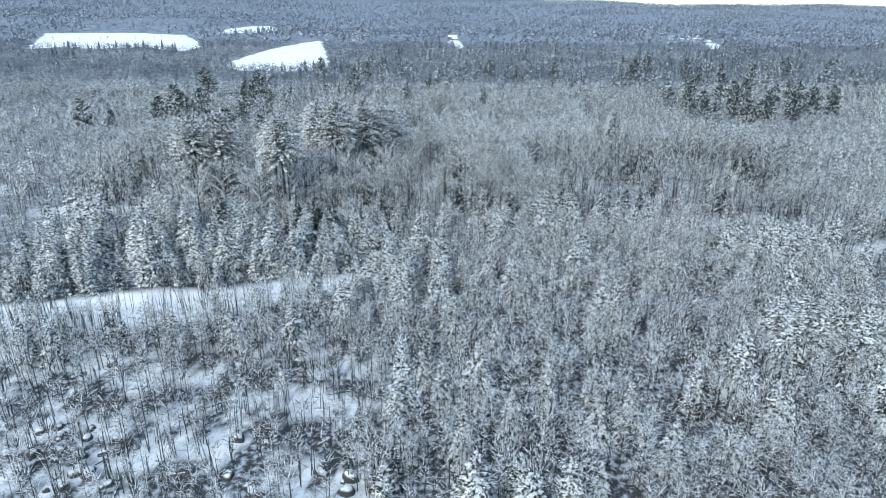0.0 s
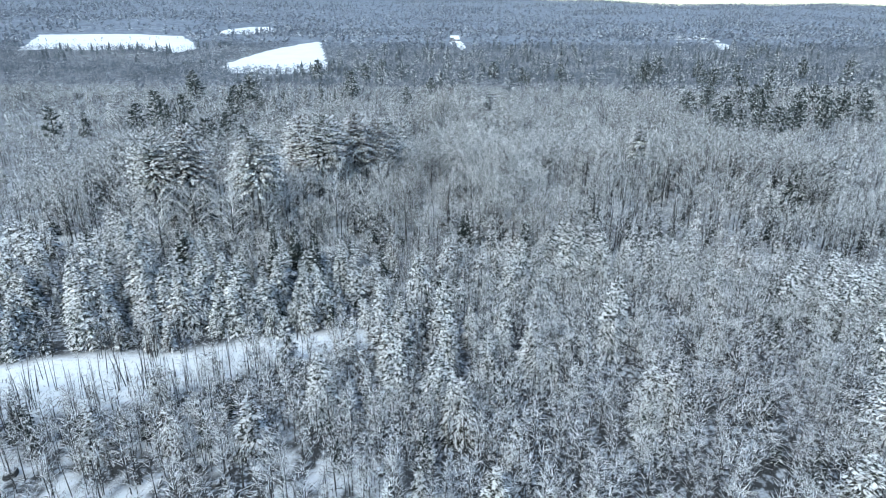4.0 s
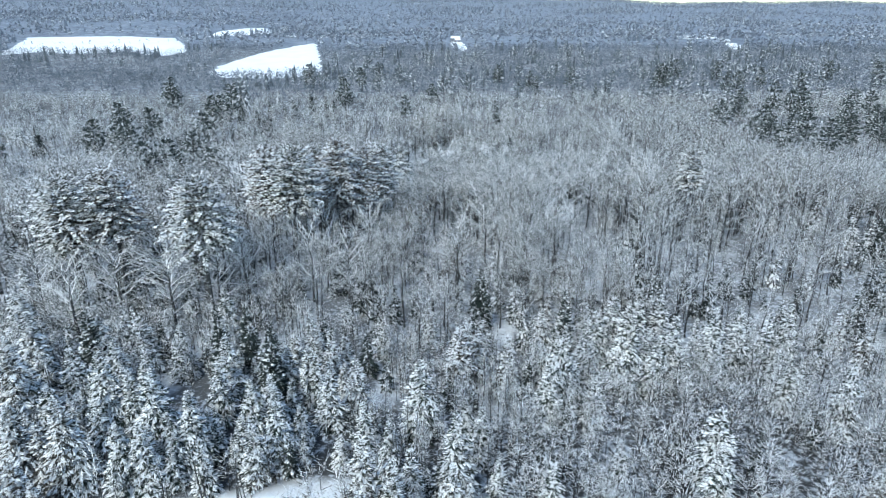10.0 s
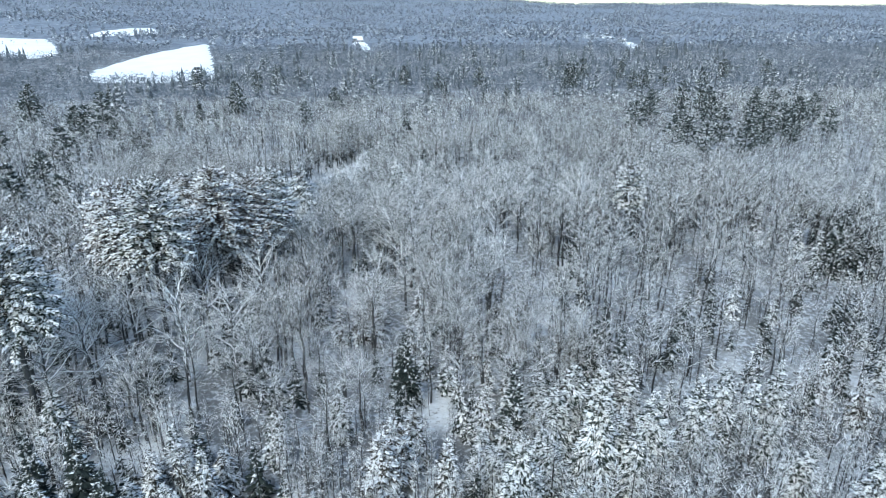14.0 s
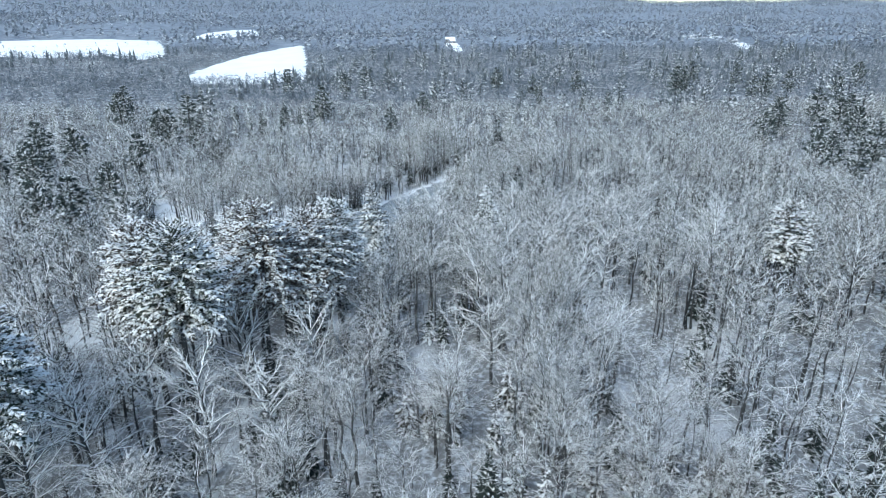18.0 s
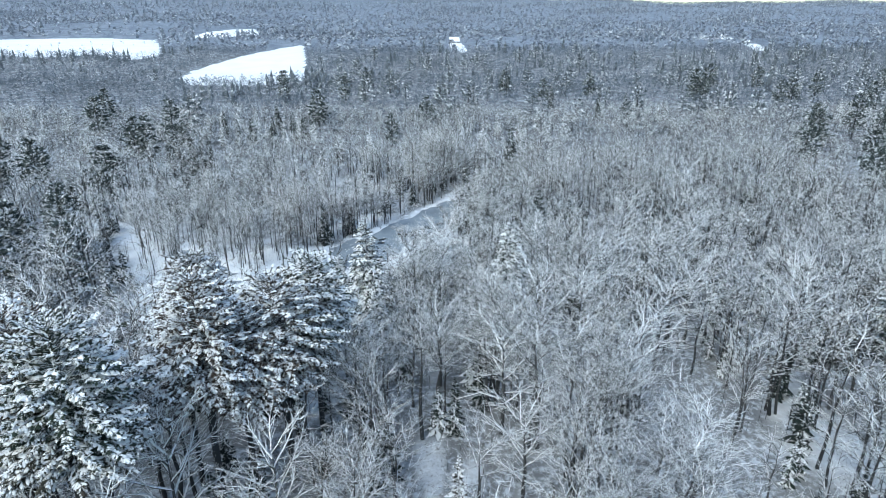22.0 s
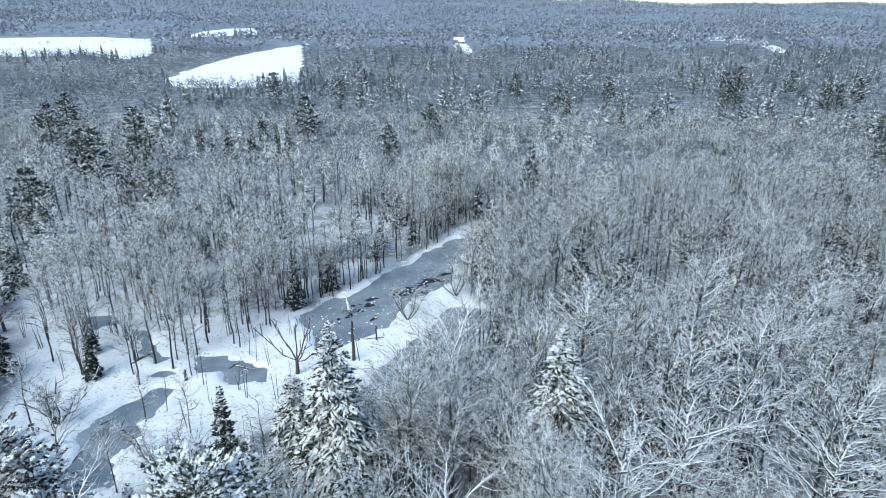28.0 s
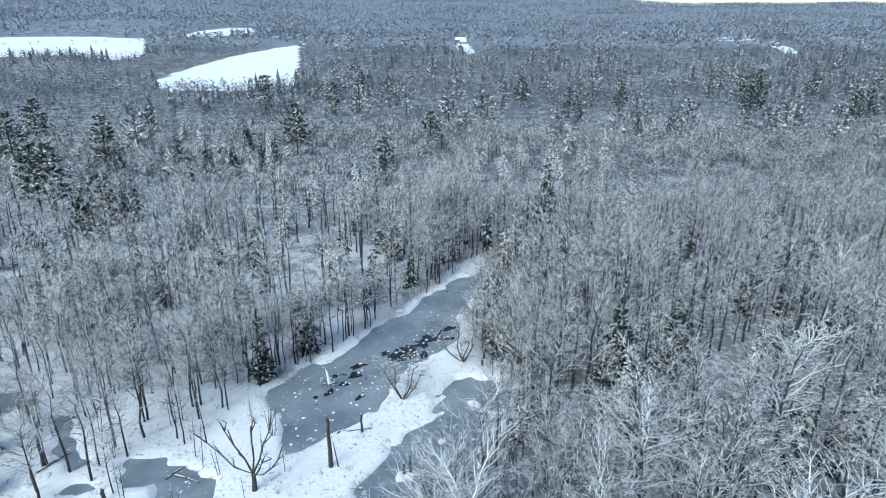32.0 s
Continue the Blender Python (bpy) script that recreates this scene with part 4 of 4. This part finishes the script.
far_spots = scatter(-720, 980, 430, 980, 22, lambda x, y: (fields(x, y) < -4) * seen(x, y) * smooth(y, 430, 500) * (0.55 + 0.45 * blotch(x, y, 30, 43)), (0.65, 1.15))
far_cones = scatter(-720, 980, 400, 980, 400, lambda x, y: (y > 530) * (fields(x, y) < -4) * seen(x, y) * blotch(x, y, 45, 44, -0.2, 0.7), (0.45, 1.2))
mass("middle_woods", [(HARD_FAR, mid_hard, (BARK, TWIG)), (YOUNG_FAR, mid_young, (BARK, TWIG)), (FIRS_LOW, mid_fir, (BARK, FIR))],
     "grey leafless woods with scattered snowy conifers", "woods")
BELT = [white_pine(170 + i, 13, 6.5 + 0.5 * i, 0.15, 7, 5, 2, 2, 2.7) for i in range(4)]
belt = scatter(-150, 480, 420, 930, 620, lambda x, y: (fields(x, y) < -5) * seen(x, y) * (0.25 + 0.75 * blotch(x, y, 28, 47, 0.1, 0.6)), (0.7, 1.35))
mass("conifer_belt", [(BELT, belt, (BARK, HAZEPINE))], "scattered dark pines among far grey woods, haze in their colour", "woods")
mass("hazy_far_woods", [(FARTREE, far_spots, (HAZEWOOD,)), (FARCONE, far_cones, (HAZEFIR,))], "leafless woods toward the hills, grey with painted-in haze", "woods")
HILLTREE = [(far_tree(180 + i, 9, 7, 1.3),) for i in range(5)]
HILLCONE = [(far_conifer(190 + i, 11, 6.0, 2, 5),) for i in range(4)]
hill_spots = scatter(-3200, 4600, 930, 4400, 240, lambda x, y: (fields(x, y) < -5) * seen(x, y) * (0.5 + 0.5 * blotch(x, y, 90, 45)) * (1 - 0.55 * smooth(y, 1500, 3000)), (1.0, 1.8), (0.6, 0.9))
hill_cones = scatter(-3200, 4600, 930, 4400, 800, lambda x, y: (fields(x, y) < -5) * seen(x, y) * blotch(x, y, 110, 46, 0.0, 0.7), (0.6, 1.5), (0.8, 1.2))
hedge = np.array([(-640 + 14 * i, 1035 + 1.2 * i + 3 * math.sin(i * 2.1), 0.35 + 0.2 * (i % 3), 1.0, i * 1.3) for i in range(18)])
mass("hazy_hill_woods", [(HILLTREE, hill_spots, (HAZEHILLWOOD,)), (HILLCONE, hill_cones, (HAZEHILLFIR,)), (HILLTREE, hedge, (HAZEHILLWOOD,))], "wooded hills under snow in the distance, haze in their colour", "woods")

# woods behind the start, out of view
rear = scatter(-150, 150, -70, 50, 40, lambda x, y: 1.0 * (np.abs(x) > 0), (0.6, 1.1))
mass("rear_woods", [(YOUNG_FAR, rear, (BARK, TWIG))], "snow-frosted young woods", "woods")


# ---- the frozen pond ----
def part(name, bm_or_arrays, material, parent, label=""):
    """One mesh object under a thing or a part."""
    if isinstance(bm_or_arrays, tuple):
        me = mesh_of(name, *bm_or_arrays, material)
    else:
        me = bpy.data.meshes.new(name)
        bm_or_arrays.to_mesh(me)
        bm_or_arrays.free()
        me.materials.append(material)
    ob = new(name, me)
    ob.parent = parent
    return tagged(ob, label)


def at(name, x, y, label, category, group="", z=None, turn=0.0):
    ob = new(name)
    z = float(height(np.array([x]), np.array([y]))[0]) if z is None else z
    ob.matrix_basis = pose(x, y, z, 0, 0, turn)
    return tagged(ob, label, category, group)


def clear_of_pools(spots, gap=0.6):
    return spots[pool_depth(spots[:, 0], spots[:, 1]) < -gap]


# trees standing on the snowy flats
FLAT_TREES = [hardwood(200 + i, 12, 2.7, 15, 6, 4, 0.12, 0.9, False, 0.36) for i in range(6)]
WOODED = [(-30, 253), (-21, 275), (-30, 288), (-60, 297), (-78, 284), (-66, 255), (-50, 243), (-40, 250)]
flat_spots = clear_of_pools(np.concatenate([
    scatter(-80, -18, 240, 298, 13, lambda x, y: smooth(inside(x, y, WOODED), 0, 3), (0.7, 1.15)),
    scatter(-60, -30, 222, 262, 60, lambda x, y: smooth(inside(x, y, FLATS), 0, 2), (0.45, 0.8)),
]))
PLACED = [(-33.2, 256.8), (-32, 260.8), (-38.7, 260.2), (-37.9, 253.9), (-39.9, 249.8), (-42.8, 245.3), (-28.1, 272), (-31.6, 269.6), (-20.6, 275), (-50.4, 234.1),
          (-69.6, 277), (-63.2, 258.4), (-54.2, 255.6), (-44.7, 247.8), (-38.5, 260.6), (7.6, 271.5), (11, 268)]
placed = np.array([(x, y, 0.85 + 0.25 * ((i * 37) % 10) / 10, 1.0, i * 1.7) for i, (x, y) in enumerate(PLACED)])
for x, y in PLACED:
    flat_spots = flat_spots[np.hypot(flat_spots[:, 0] - x, flat_spots[:, 1] - y) > 1.5]
stand(FLAT_TREES, np.concatenate([placed, flat_spots[:150]]), "swamp_maple", "tall bare tree with a dark trunk in snowy swamp", "bare tree", "trees on the snowy flats", (BARE, TWIG))
flat_stems = clear_of_pools(scatter(-70, -16, 222, 290, 16, lambda x, y: smooth(inside(x, y, FLATS), -1, 1) * (0.4 + 0.6 * blotch(x, y, 5, 63)), (0.4, 0.9)))
stand(STEMS[:4], flat_stems[:110], "thin_sapling", "thin bare sapling standing on snowy flats", "young tree", "saplings on the flats", (BARE, BARE))
shore_spots = clear_of_pools(scatter(-6, 18, 234, 316, 5, lambda x, y: smooth(x - np.interp(y, [234, 243, 250, 260, 268, 300], [-5, -2, 1, 5, 8, 7]), -1.5, 1.0), (0.7, 1.2)), 0.3)
stand([sapling(220 + i, 7, 24, 3, 0.9, 1 + i % 3) for i in range(4)], shore_spots[:160], "shore_shrub", "leafless grey willow shrub at the pond's edge", "shrub", "shrubs by the pond", (BARE, TWIG))


def limb(k, pts, r0, sides=6, tip=0.0):
    n = len(pts)
    k.tube(pts, [r0 * (1 - 0.75 * i / (n - 1)) for i in range(n - 1)] + [tip], sides)


def forked_snag(x, y):
    """A dead tree with several bare crooked limbs."""
    snag = at("dead_tree", x, y, "dead forked tree with bare crooked limbs over ice", "dead tree")
    r = random.Random(301)
    k = Heap()
    k.tube([(0, 0, -0.5), (0.1, 0, 1.2), (0.05, 0.1, 2.4)], [0.34, 0.26, 0.2], 8)
    part("trunk", k.arrays(), DEAD, snag)
    for a, up, ln in ((2.9, 0.75, 8.0), (2.4, 1.05, 7.4), (1.6, 1.3, 6.5), (0.5, 1.05, 6.8), (0.0, 0.8, 5.2), (-0.9, 1.1, 5.0)):
        k = Heap()
        pts = [np.array([0.05, 0.05, 1.6 + 0.15 * ln / 2])]
        for i in range(4):
            up2 = up + (-0.25, 0.0, 0.2, 0.4)[i] + r.uniform(-.3, .3)
            pts.append(pts[-1] + unit(a + r.uniform(-.5, .5), min(1.5, up2)) * ln / 4)
        limb(k, pts, 0.12)
        for j in (1, 2, 3, 3):
            limb(k, [pts[j], pts[j] + unit(a + r.uniform(-1.2, 1.2), r.uniform(0.6, 1.3)) * r.uniform(0.8, 1.9),
                     pts[j] + unit(a + r.uniform(-1, 1), 1.1) * r.uniform(1.9, 2.6)], 0.09, 4)
        part("limb", k.arrays(), DEAD, snag)


def broken_trunk(x, y, h, r0, name="tree_snag", label="broken grey trunk standing in snow", prop=False):
    snag = at(name, x, y, label, "dead tree", "snags by the pond")
    k = Heap()
    g = random.Random(int(x * 10 + y))
    k.tube([(0, 0, -0.5), (0.05, 0.02, h * 0.35), (-0.04, 0.05, h * 0.7), (0.06, 0.0, h)], [r0 * 1.3, r0, r0 * 0.9, r0 * 0.72], 9)
    for i in range(4):
        limb(k, [(0, 0, h - 0.1), (g.uniform(-.12, .12), g.uniform(-.12, .12), h + g.uniform(0.15, 0.6))], r0 * 0.4, 4)
    part("trunk", k.arrays(), DEAD, snag)
    for i in range(3):
        k = Heap()
        z = h * g.uniform(0.4, 0.9)
        limb(k, [(0, 0, z), unit(g.uniform(0, 6.28), 0.5) * g.uniform(0.5, 1.1) + np.array([0, 0, z])], r0 * 0.25, 4)
        part("branch_stub", k.arrays(), DEAD, snag)
    if prop:
        k = Heap()
        limb(k, [(0.9, -0.1, -0.3), (0.55, 0, h * 0.4), (0.15, 0, h * 0.8)], r0 * 0.4, 5)
        part("leaning_pole", k.arrays(), DEAD, snag)


def log(x, y, ln, turn, z=None, r0=0.16, label="fallen log with snow along its top"):
    ob = at("fallen_log", x, y, label, "log", "fallen logs", z, turn)
    k = Heap()
    k.tube([(-ln / 2, 0, r0 * 0.6), (0, 0.06, r0 * 0.9), (ln / 2, -0.05, r0 * 0.7)], [r0, r0 * 0.9, r0 * 0.5], 8, 0.3)
    k.add([(-ln / 2, r0 * math.cos(a), r0 * 0.6 + r0 * math.sin(a)) for a in np.arange(8) * math.pi / 4], [(0, i, i + 1) for i in range(1, 7)])
    part("trunk", k.arrays(), DEAD, ob)
    k = Heap()
    for s, a in ((0.1, 0.9), (0.3, -0.8), (0.42, 0.6)):
        p = np.array([ln * s, 0, r0])
        limb(k, [p, p + unit(a, 0.4) * ln * 0.16], r0 * 0.3, 4)
    part("branch", k.arrays(), DEAD, ob)


def leaning_stump(x, y):
    ob = at("uprooted_stump", x, y, "pointed snowy stump frozen into the pond", "stump", z=-0.4)
    k = Heap()
    limb(k, [(0.2, 0, -0.3), (0.05, 0, 1.2), (-0.35, 0, 2.9)], 0.3, 7)
    part("trunk", k.arrays(), FRESH, ob)
    for a in (0.2, 1.1, 2.2, 3.4, 4.6, 5.5):
        k = Heap()
        limb(k, [(0.2, 0, 0.15), unit(a, 0.25) * 0.8 + np.array([0.2, 0, 0.1]), unit(a + 0.3, -0.1) * 1.4 + np.array([0.2, 0, 0.1])], 0.16, 5)
        part("root", k.arrays(), DEAD, ob)


def bank_tree(x, y, h, seed, label):
    """A tree of several stems growing from one foot."""
    ob = at("multi_stem_tree", x, y, label, "bare tree", "trees by the pond")
    r = random.Random(seed)
    for i in range(6):
        a, up, ln = i * 1.07 + r.uniform(-.4, .4), r.uniform(0.6, 1.4), h * r.uniform(0.7, 1.0)
        k = Heap()
        p = [np.array([0, 0, -0.3]), unit(a + r.uniform(-.3, .3), up - 0.1) * ln * 0.35, unit(a, up + 0.12) * ln * 0.7, unit(a + r.uniform(-.2, .2), up) * ln]
        k.tube(p, [0.12, 0.085, 0.055, 0], 5)
        part("stem", k.arrays(), BARE, ob)
        k = Heap()
        for j in range(30):
            s = r.uniform(0.3, 0.98)
            q = p[1] + (p[2] - p[1]) * (s - 0.35) / 0.35 if s < 0.7 else p[2] + (p[3] - p[2]) * (s - 0.7) / 0.3
            b = r.uniform(0, 6.28)
            e = q + unit(b, r.uniform(0, 0.9)) * h * 0.17 * r.uniform(0.6, 1.3)
            k.tube([q, (q + e) / 2 + np.array([0, 0, .06]), e], [0.032, 0.025, 0], 3)
            for m in range(6):
                w = q + (e - q) * r.uniform(0.2, 0.95)
                k.tube([w, w + unit(b + r.uniform(-1.2, 1.2), r.uniform(-.1, .9)) * r.uniform(0.4, 0.9)], [0.024, 0], 3)
        part("crown", k.arrays(), TWIG, ob)


forked_snag(-21.3, 248.0)
broken_trunk(-13.7, 251.8, 6.3, 0.23, prop=True)
broken_trunk(-10.9, 257.9, 2.4, 0.14)
broken_trunk(-5.3, 250.6, 2.2, 0.15, label="short dead stub on a snow mound in ice")
broken_trunk(-4.6, 250.9, 3.0, 0.12, label="short dead stub on a snow mound in ice")
broken_trunk(-1.0, 256.8, 2.6, 0.06, label="thin dead pole standing in the pond ice")
broken_trunk(-46.5, 252.0, 4.0, 0.2)
broken_trunk(-36.6, 246.2, 1.6, 0.22, label="dark rotten stump at a frozen pool")
log(-11.8, 258.2, 4.2, 12, r0=0.12)
log(-29.5, 250.2, 3.4, -20, -0.42, 0.14)
log(-31.2, 251.2, 2.6, 60, -0.42, 0.12)
log(-48, 258, 5, 30)
log(-45.5, 252.5, 4, 60)
leaning_stump(-17.0, 269.2)
bank_tree(-6.3, 265.2, 8.5, 311, "bare multi-stemmed tree on the snowy island")
bank_tree(2.2, 274.9, 9.5, 312, "slender bare tree rising at the pond's edge")
bank_tree(-49.0, 236.5, 6.0, 313, "bare shrubby tree on the snowy flats")
bank_tree(-33.0, 228.5, 8.0, 314, "bare shrubby tree on the snowy flats")


def lump(r, rx, ry, h, n=9):
    """A low rounded mound."""
    v, f = [], []
    rings = ((1.0, 0.0), (0.85, 0.55), (0.5, 0.9))
    wob = [r.uniform(0.7, 1.25) for i in range(n)]
    for s, z in rings:
        v += [(math.cos(i * 6.283 / n) * rx * s * wob[i], math.sin(i * 6.283 / n) * ry * s * wob[i], z * h) for i in range(n)]
    v.append((0, 0, h))
    for k in range(2):
        f += [(k * n + i, k * n + (i + 1) % n, (k + 1) * n + (i + 1) % n) for i in range(n)]
        f += [(k * n + i, (k + 1) * n + (i + 1) % n, (k + 1) * n + i) for i in range(n)]
    f += [(2 * n + i, 2 * n + (i + 1) % n, 3 * n) for i in range(n)]
    return np.array(v, float), np.array(f)


def sow(name, label, category, group, spots, variants, mat, z):
    shapes = [mesh_of(name, *v, mat, smooth=True) for v in variants]
    for i, (x, y, s, tall, a) in enumerate(spots):
        ob = tagged(new(name, shapes[i % len(shapes)]), label, category, group)
        zz = z if z is not None else float(height(np.array([x]), np.array([y]))[0]) - 0.06
        ob.matrix_basis = Matrix.Translation((x, y, zz)) @ Matrix.Rotation(a, 4, "Z") @ Matrix.Diagonal((s, s, s * tall, 1))


g = random.Random(5)
mounds = [lump(g, 0.5, 0.38, 0.22) for i in range(6)]
on_ice = scatter(-26, 13, 240, 318, 3.0, lambda x, y: 1.0 * (pool_depth(x, y) > 0.5) * blotch(x, y, 5, 61, -0.4, 0.5), (0.12, 0.55))
sow("snow_tussock", "small snow-capped tussock frozen into ice", "snow mound", "tussocks on the pond", on_ice[:260], mounds, FRESH, -0.45)
sow("snow_mound", "rounded snow mound in the pond ice", "snow mound", "mounds on the pond", np.array([(-4.9, 250.6, 2.6, 0.7, 0.4), (-1.0, 256.8, 1.4, 0.8, 1.0),
    (3.4, 264.5, 2.2, 0.8, 2.0), (5.8, 262.4, 1.8, 0.9, 0.3), (1.6, 250.2, 2.4, 0.8, 1.4)]), mounds, FRESH, -0.45)
# dark open water and wet stones where the stream runs
stream = np.concatenate([scatter(-14, 2, 268, 288, 2.6, lambda x, y: 1.0 * (pool_depth(x, y) > 0.5) * smooth(1 - np.abs((y - 278) - 0.75 * (x + 6)) / 3.5, 0, 0.5), (0.5, 1.5)),
                         scatter(-19, -12, 264, 272, 3.0, lambda x, y: 1.0 * (pool_depth(x, y) > 0.6) * 0.7, (0.4, 1.1)),
                         scatter(-1, 9, 286, 312, 7, lambda x, y: 0.7 * (pool_depth(x, y) > 0.5), (0.4, 1.0))])
flow = np.array([(-9.5 + 0.85 * i + 0.5 * math.sin(i * 2.3), 275.5 + 0.9 * i + 0.6 * math.cos(i * 1.7), 0.9 + 0.5 * (i % 3), 1.0, 0.75) for i in range(13)])
stream[:, 4] = 0.6 + 0.9 * np.sin(stream[:, 0] * 3)
sow("melt_hole", "dark patch of open water in the ice", "water hole", "open water holes", np.concatenate([stream[:40], flow]), [lump(g, 0.8, 0.22 + 0.12 * i, 0.03, 13) for i in range(5)], WATER, -0.425)
stones = stream[::2] + np.array([0.5, 0.3, 0, 0, 0])
sow("wet_stone", "dark wet stone with a cap of snow", "stone", "stones in the stream", stones[:40] * np.array([1, 1, 0.7, 1.4, 1]), [lump(g, 0.45, 0.35, 0.3, 7) for i in range(4)], STONE, -0.45)

hummocks = scatter(-60, 8, 224, 300, 14, lambda x, y: smooth(inside(x, y, FLATS), 0, 1) * (pool_depth(x, y) < -0.4), (0.5, 1.5), (0.5, 1.0))
sow("snow_hummock", "low rounded hummock of marsh grass under snow", "snow mound", "hummocks on the flats", hummocks[:150], mounds, FRESH, None)

# stones and dead wood in the swampy foreground
rocks = scatter(-60, -2, 50, 84, 9, lambda x, y: blotch(x, y, 4, 62, -0.1, 0.6), (0.6, 1.8))
sow("boulder", "dark boulder half buried under snow", "boulder", "boulders in the swamp", rocks[:110], [lump(g, 0.6, 0.45, 0.5, 8) for i in range(5)], STONE, None)
for i, (x, y, s, tall, a) in enumerate(scatter(-55, 2, 52, 84, 60, lambda x, y: 1.0 + 0 * x)[:26]):
    log(float(x), float(y), 2.5 + 2.5 * s, math.degrees(a), None, 0.13, "fallen log half covered by snow")


# ---- far houses ----
def box_mesh(x0, x1, y0, y1, z0, z1):
    bm = bmesh.new()
    bmesh.ops.create_cube(bm, size=1)
    for v in bm.verts:
        v.co = Vector((x0 + (v.co.x + .5) * (x1 - x0), y0 + (v.co.y + .5) * (y1 - y0), z0 + (v.co.z + .5) * (z1 - z0)))
    return bm


def gable(w, d, z, rise, eave=0.5, thick=0.35):
    """A pitched roof with thickness, its ridge along x."""
    bm = bmesh.new()
    prof = [(-d / 2 - eave, z - 0.2), (0, z + rise), (d / 2 + eave, z - 0.2), (d / 2 + eave, z - 0.2 + thick), (0, z + rise + thick), (-d / 2 - eave, z - 0.2 + thick)]
    ends = [[bm.verts.new((x, y, zz)) for y, zz in prof] for x in (-w / 2 - eave, w / 2 + eave)]
    for i in range(6):
        j = (i + 1) % 6
        bm.faces.new((ends[0][i], ends[0][j], ends[1][j], ends[1][i]))
    bm.faces.new((ends[0][0], ends[0][1], ends[0][4], ends[0][5]))
    bm.faces.new((ends[0][1], ends[0][2], ends[0][3], ends[0][4]))
    bm.faces.new((ends[1][5], ends[1][4], ends[1][1], ends[1][0]))
    bm.faces.new((ends[1][4], ends[1][3], ends[1][2], ends[1][1]))
    return bm


def house(x, y, w, d, h, rise, turn, walls, label, name="house", windows=4):
    ob = at(name, x, y, label, "house", turn=turn)
    bm = box_mesh(-w / 2, w / 2, -d / 2, d / 2, -1, h)
    for sx in (-w / 2, w / 2):
        tri = [bm.verts.new(c) for c in ((sx, -d / 2, h), (sx, d / 2, h), (sx, 0, h + rise))]
        bm.faces.new(tri if sx > 0 else tri[::-1])
    part("wall", bm, walls, ob)
    part("roof", gable(w, d, h, rise), ROOF, ob, "roof under thick snow")
    for i in range(windows):
        cx = -w / 2 + w * (i + 0.5) / windows
        pane = part("window", box_mesh(cx - 0.6, cx + 0.6, -d / 2 - 0.06, -d / 2 + 0.04, h * 0.55, h * 0.55 + 1.3), GLASS, ob)
        part("frame", box_mesh(cx - 0.75, cx + 0.75, -d / 2 - 0.04, -d / 2 + 0.02, h * 0.55 - 0.15, h * 0.55 + 1.45), PALE, pane)
    part("door", box_mesh(-0.5, 0.5, -d / 2 - 0.08, -d / 2 + 0.03, 0.1, 2.1), PALE, ob)


house(26, 1100, 14, 9, 5.2, 3.0, 4, SIDING, "dark-sided house with a snowy roof among woods", windows=5)
house(29, 1092, 9, 7, 3.0, 2.2, 4, SIDING, "low dark-sided house wing with a snowy roof", windows=3)
house(440, 1048, 9, 6, 2.6, 2.0, 12, PALE, "pale farmhouse with a snowy roof", windows=4)
house(508, 1270, 13, 8, 3.4, 2.8, -10, PALE, "long pale barn under snow", "barn", 5)
house(480, 1242, 9, 6, 3.0, 2.2, 15, SIDING, "small dark barn with a snowy roof", "barn", 3)
house(450, 1222, 10, 6, 3.0, 2.2, 8, PALE, "pale farm building with a snowy roof", "barn", 4)
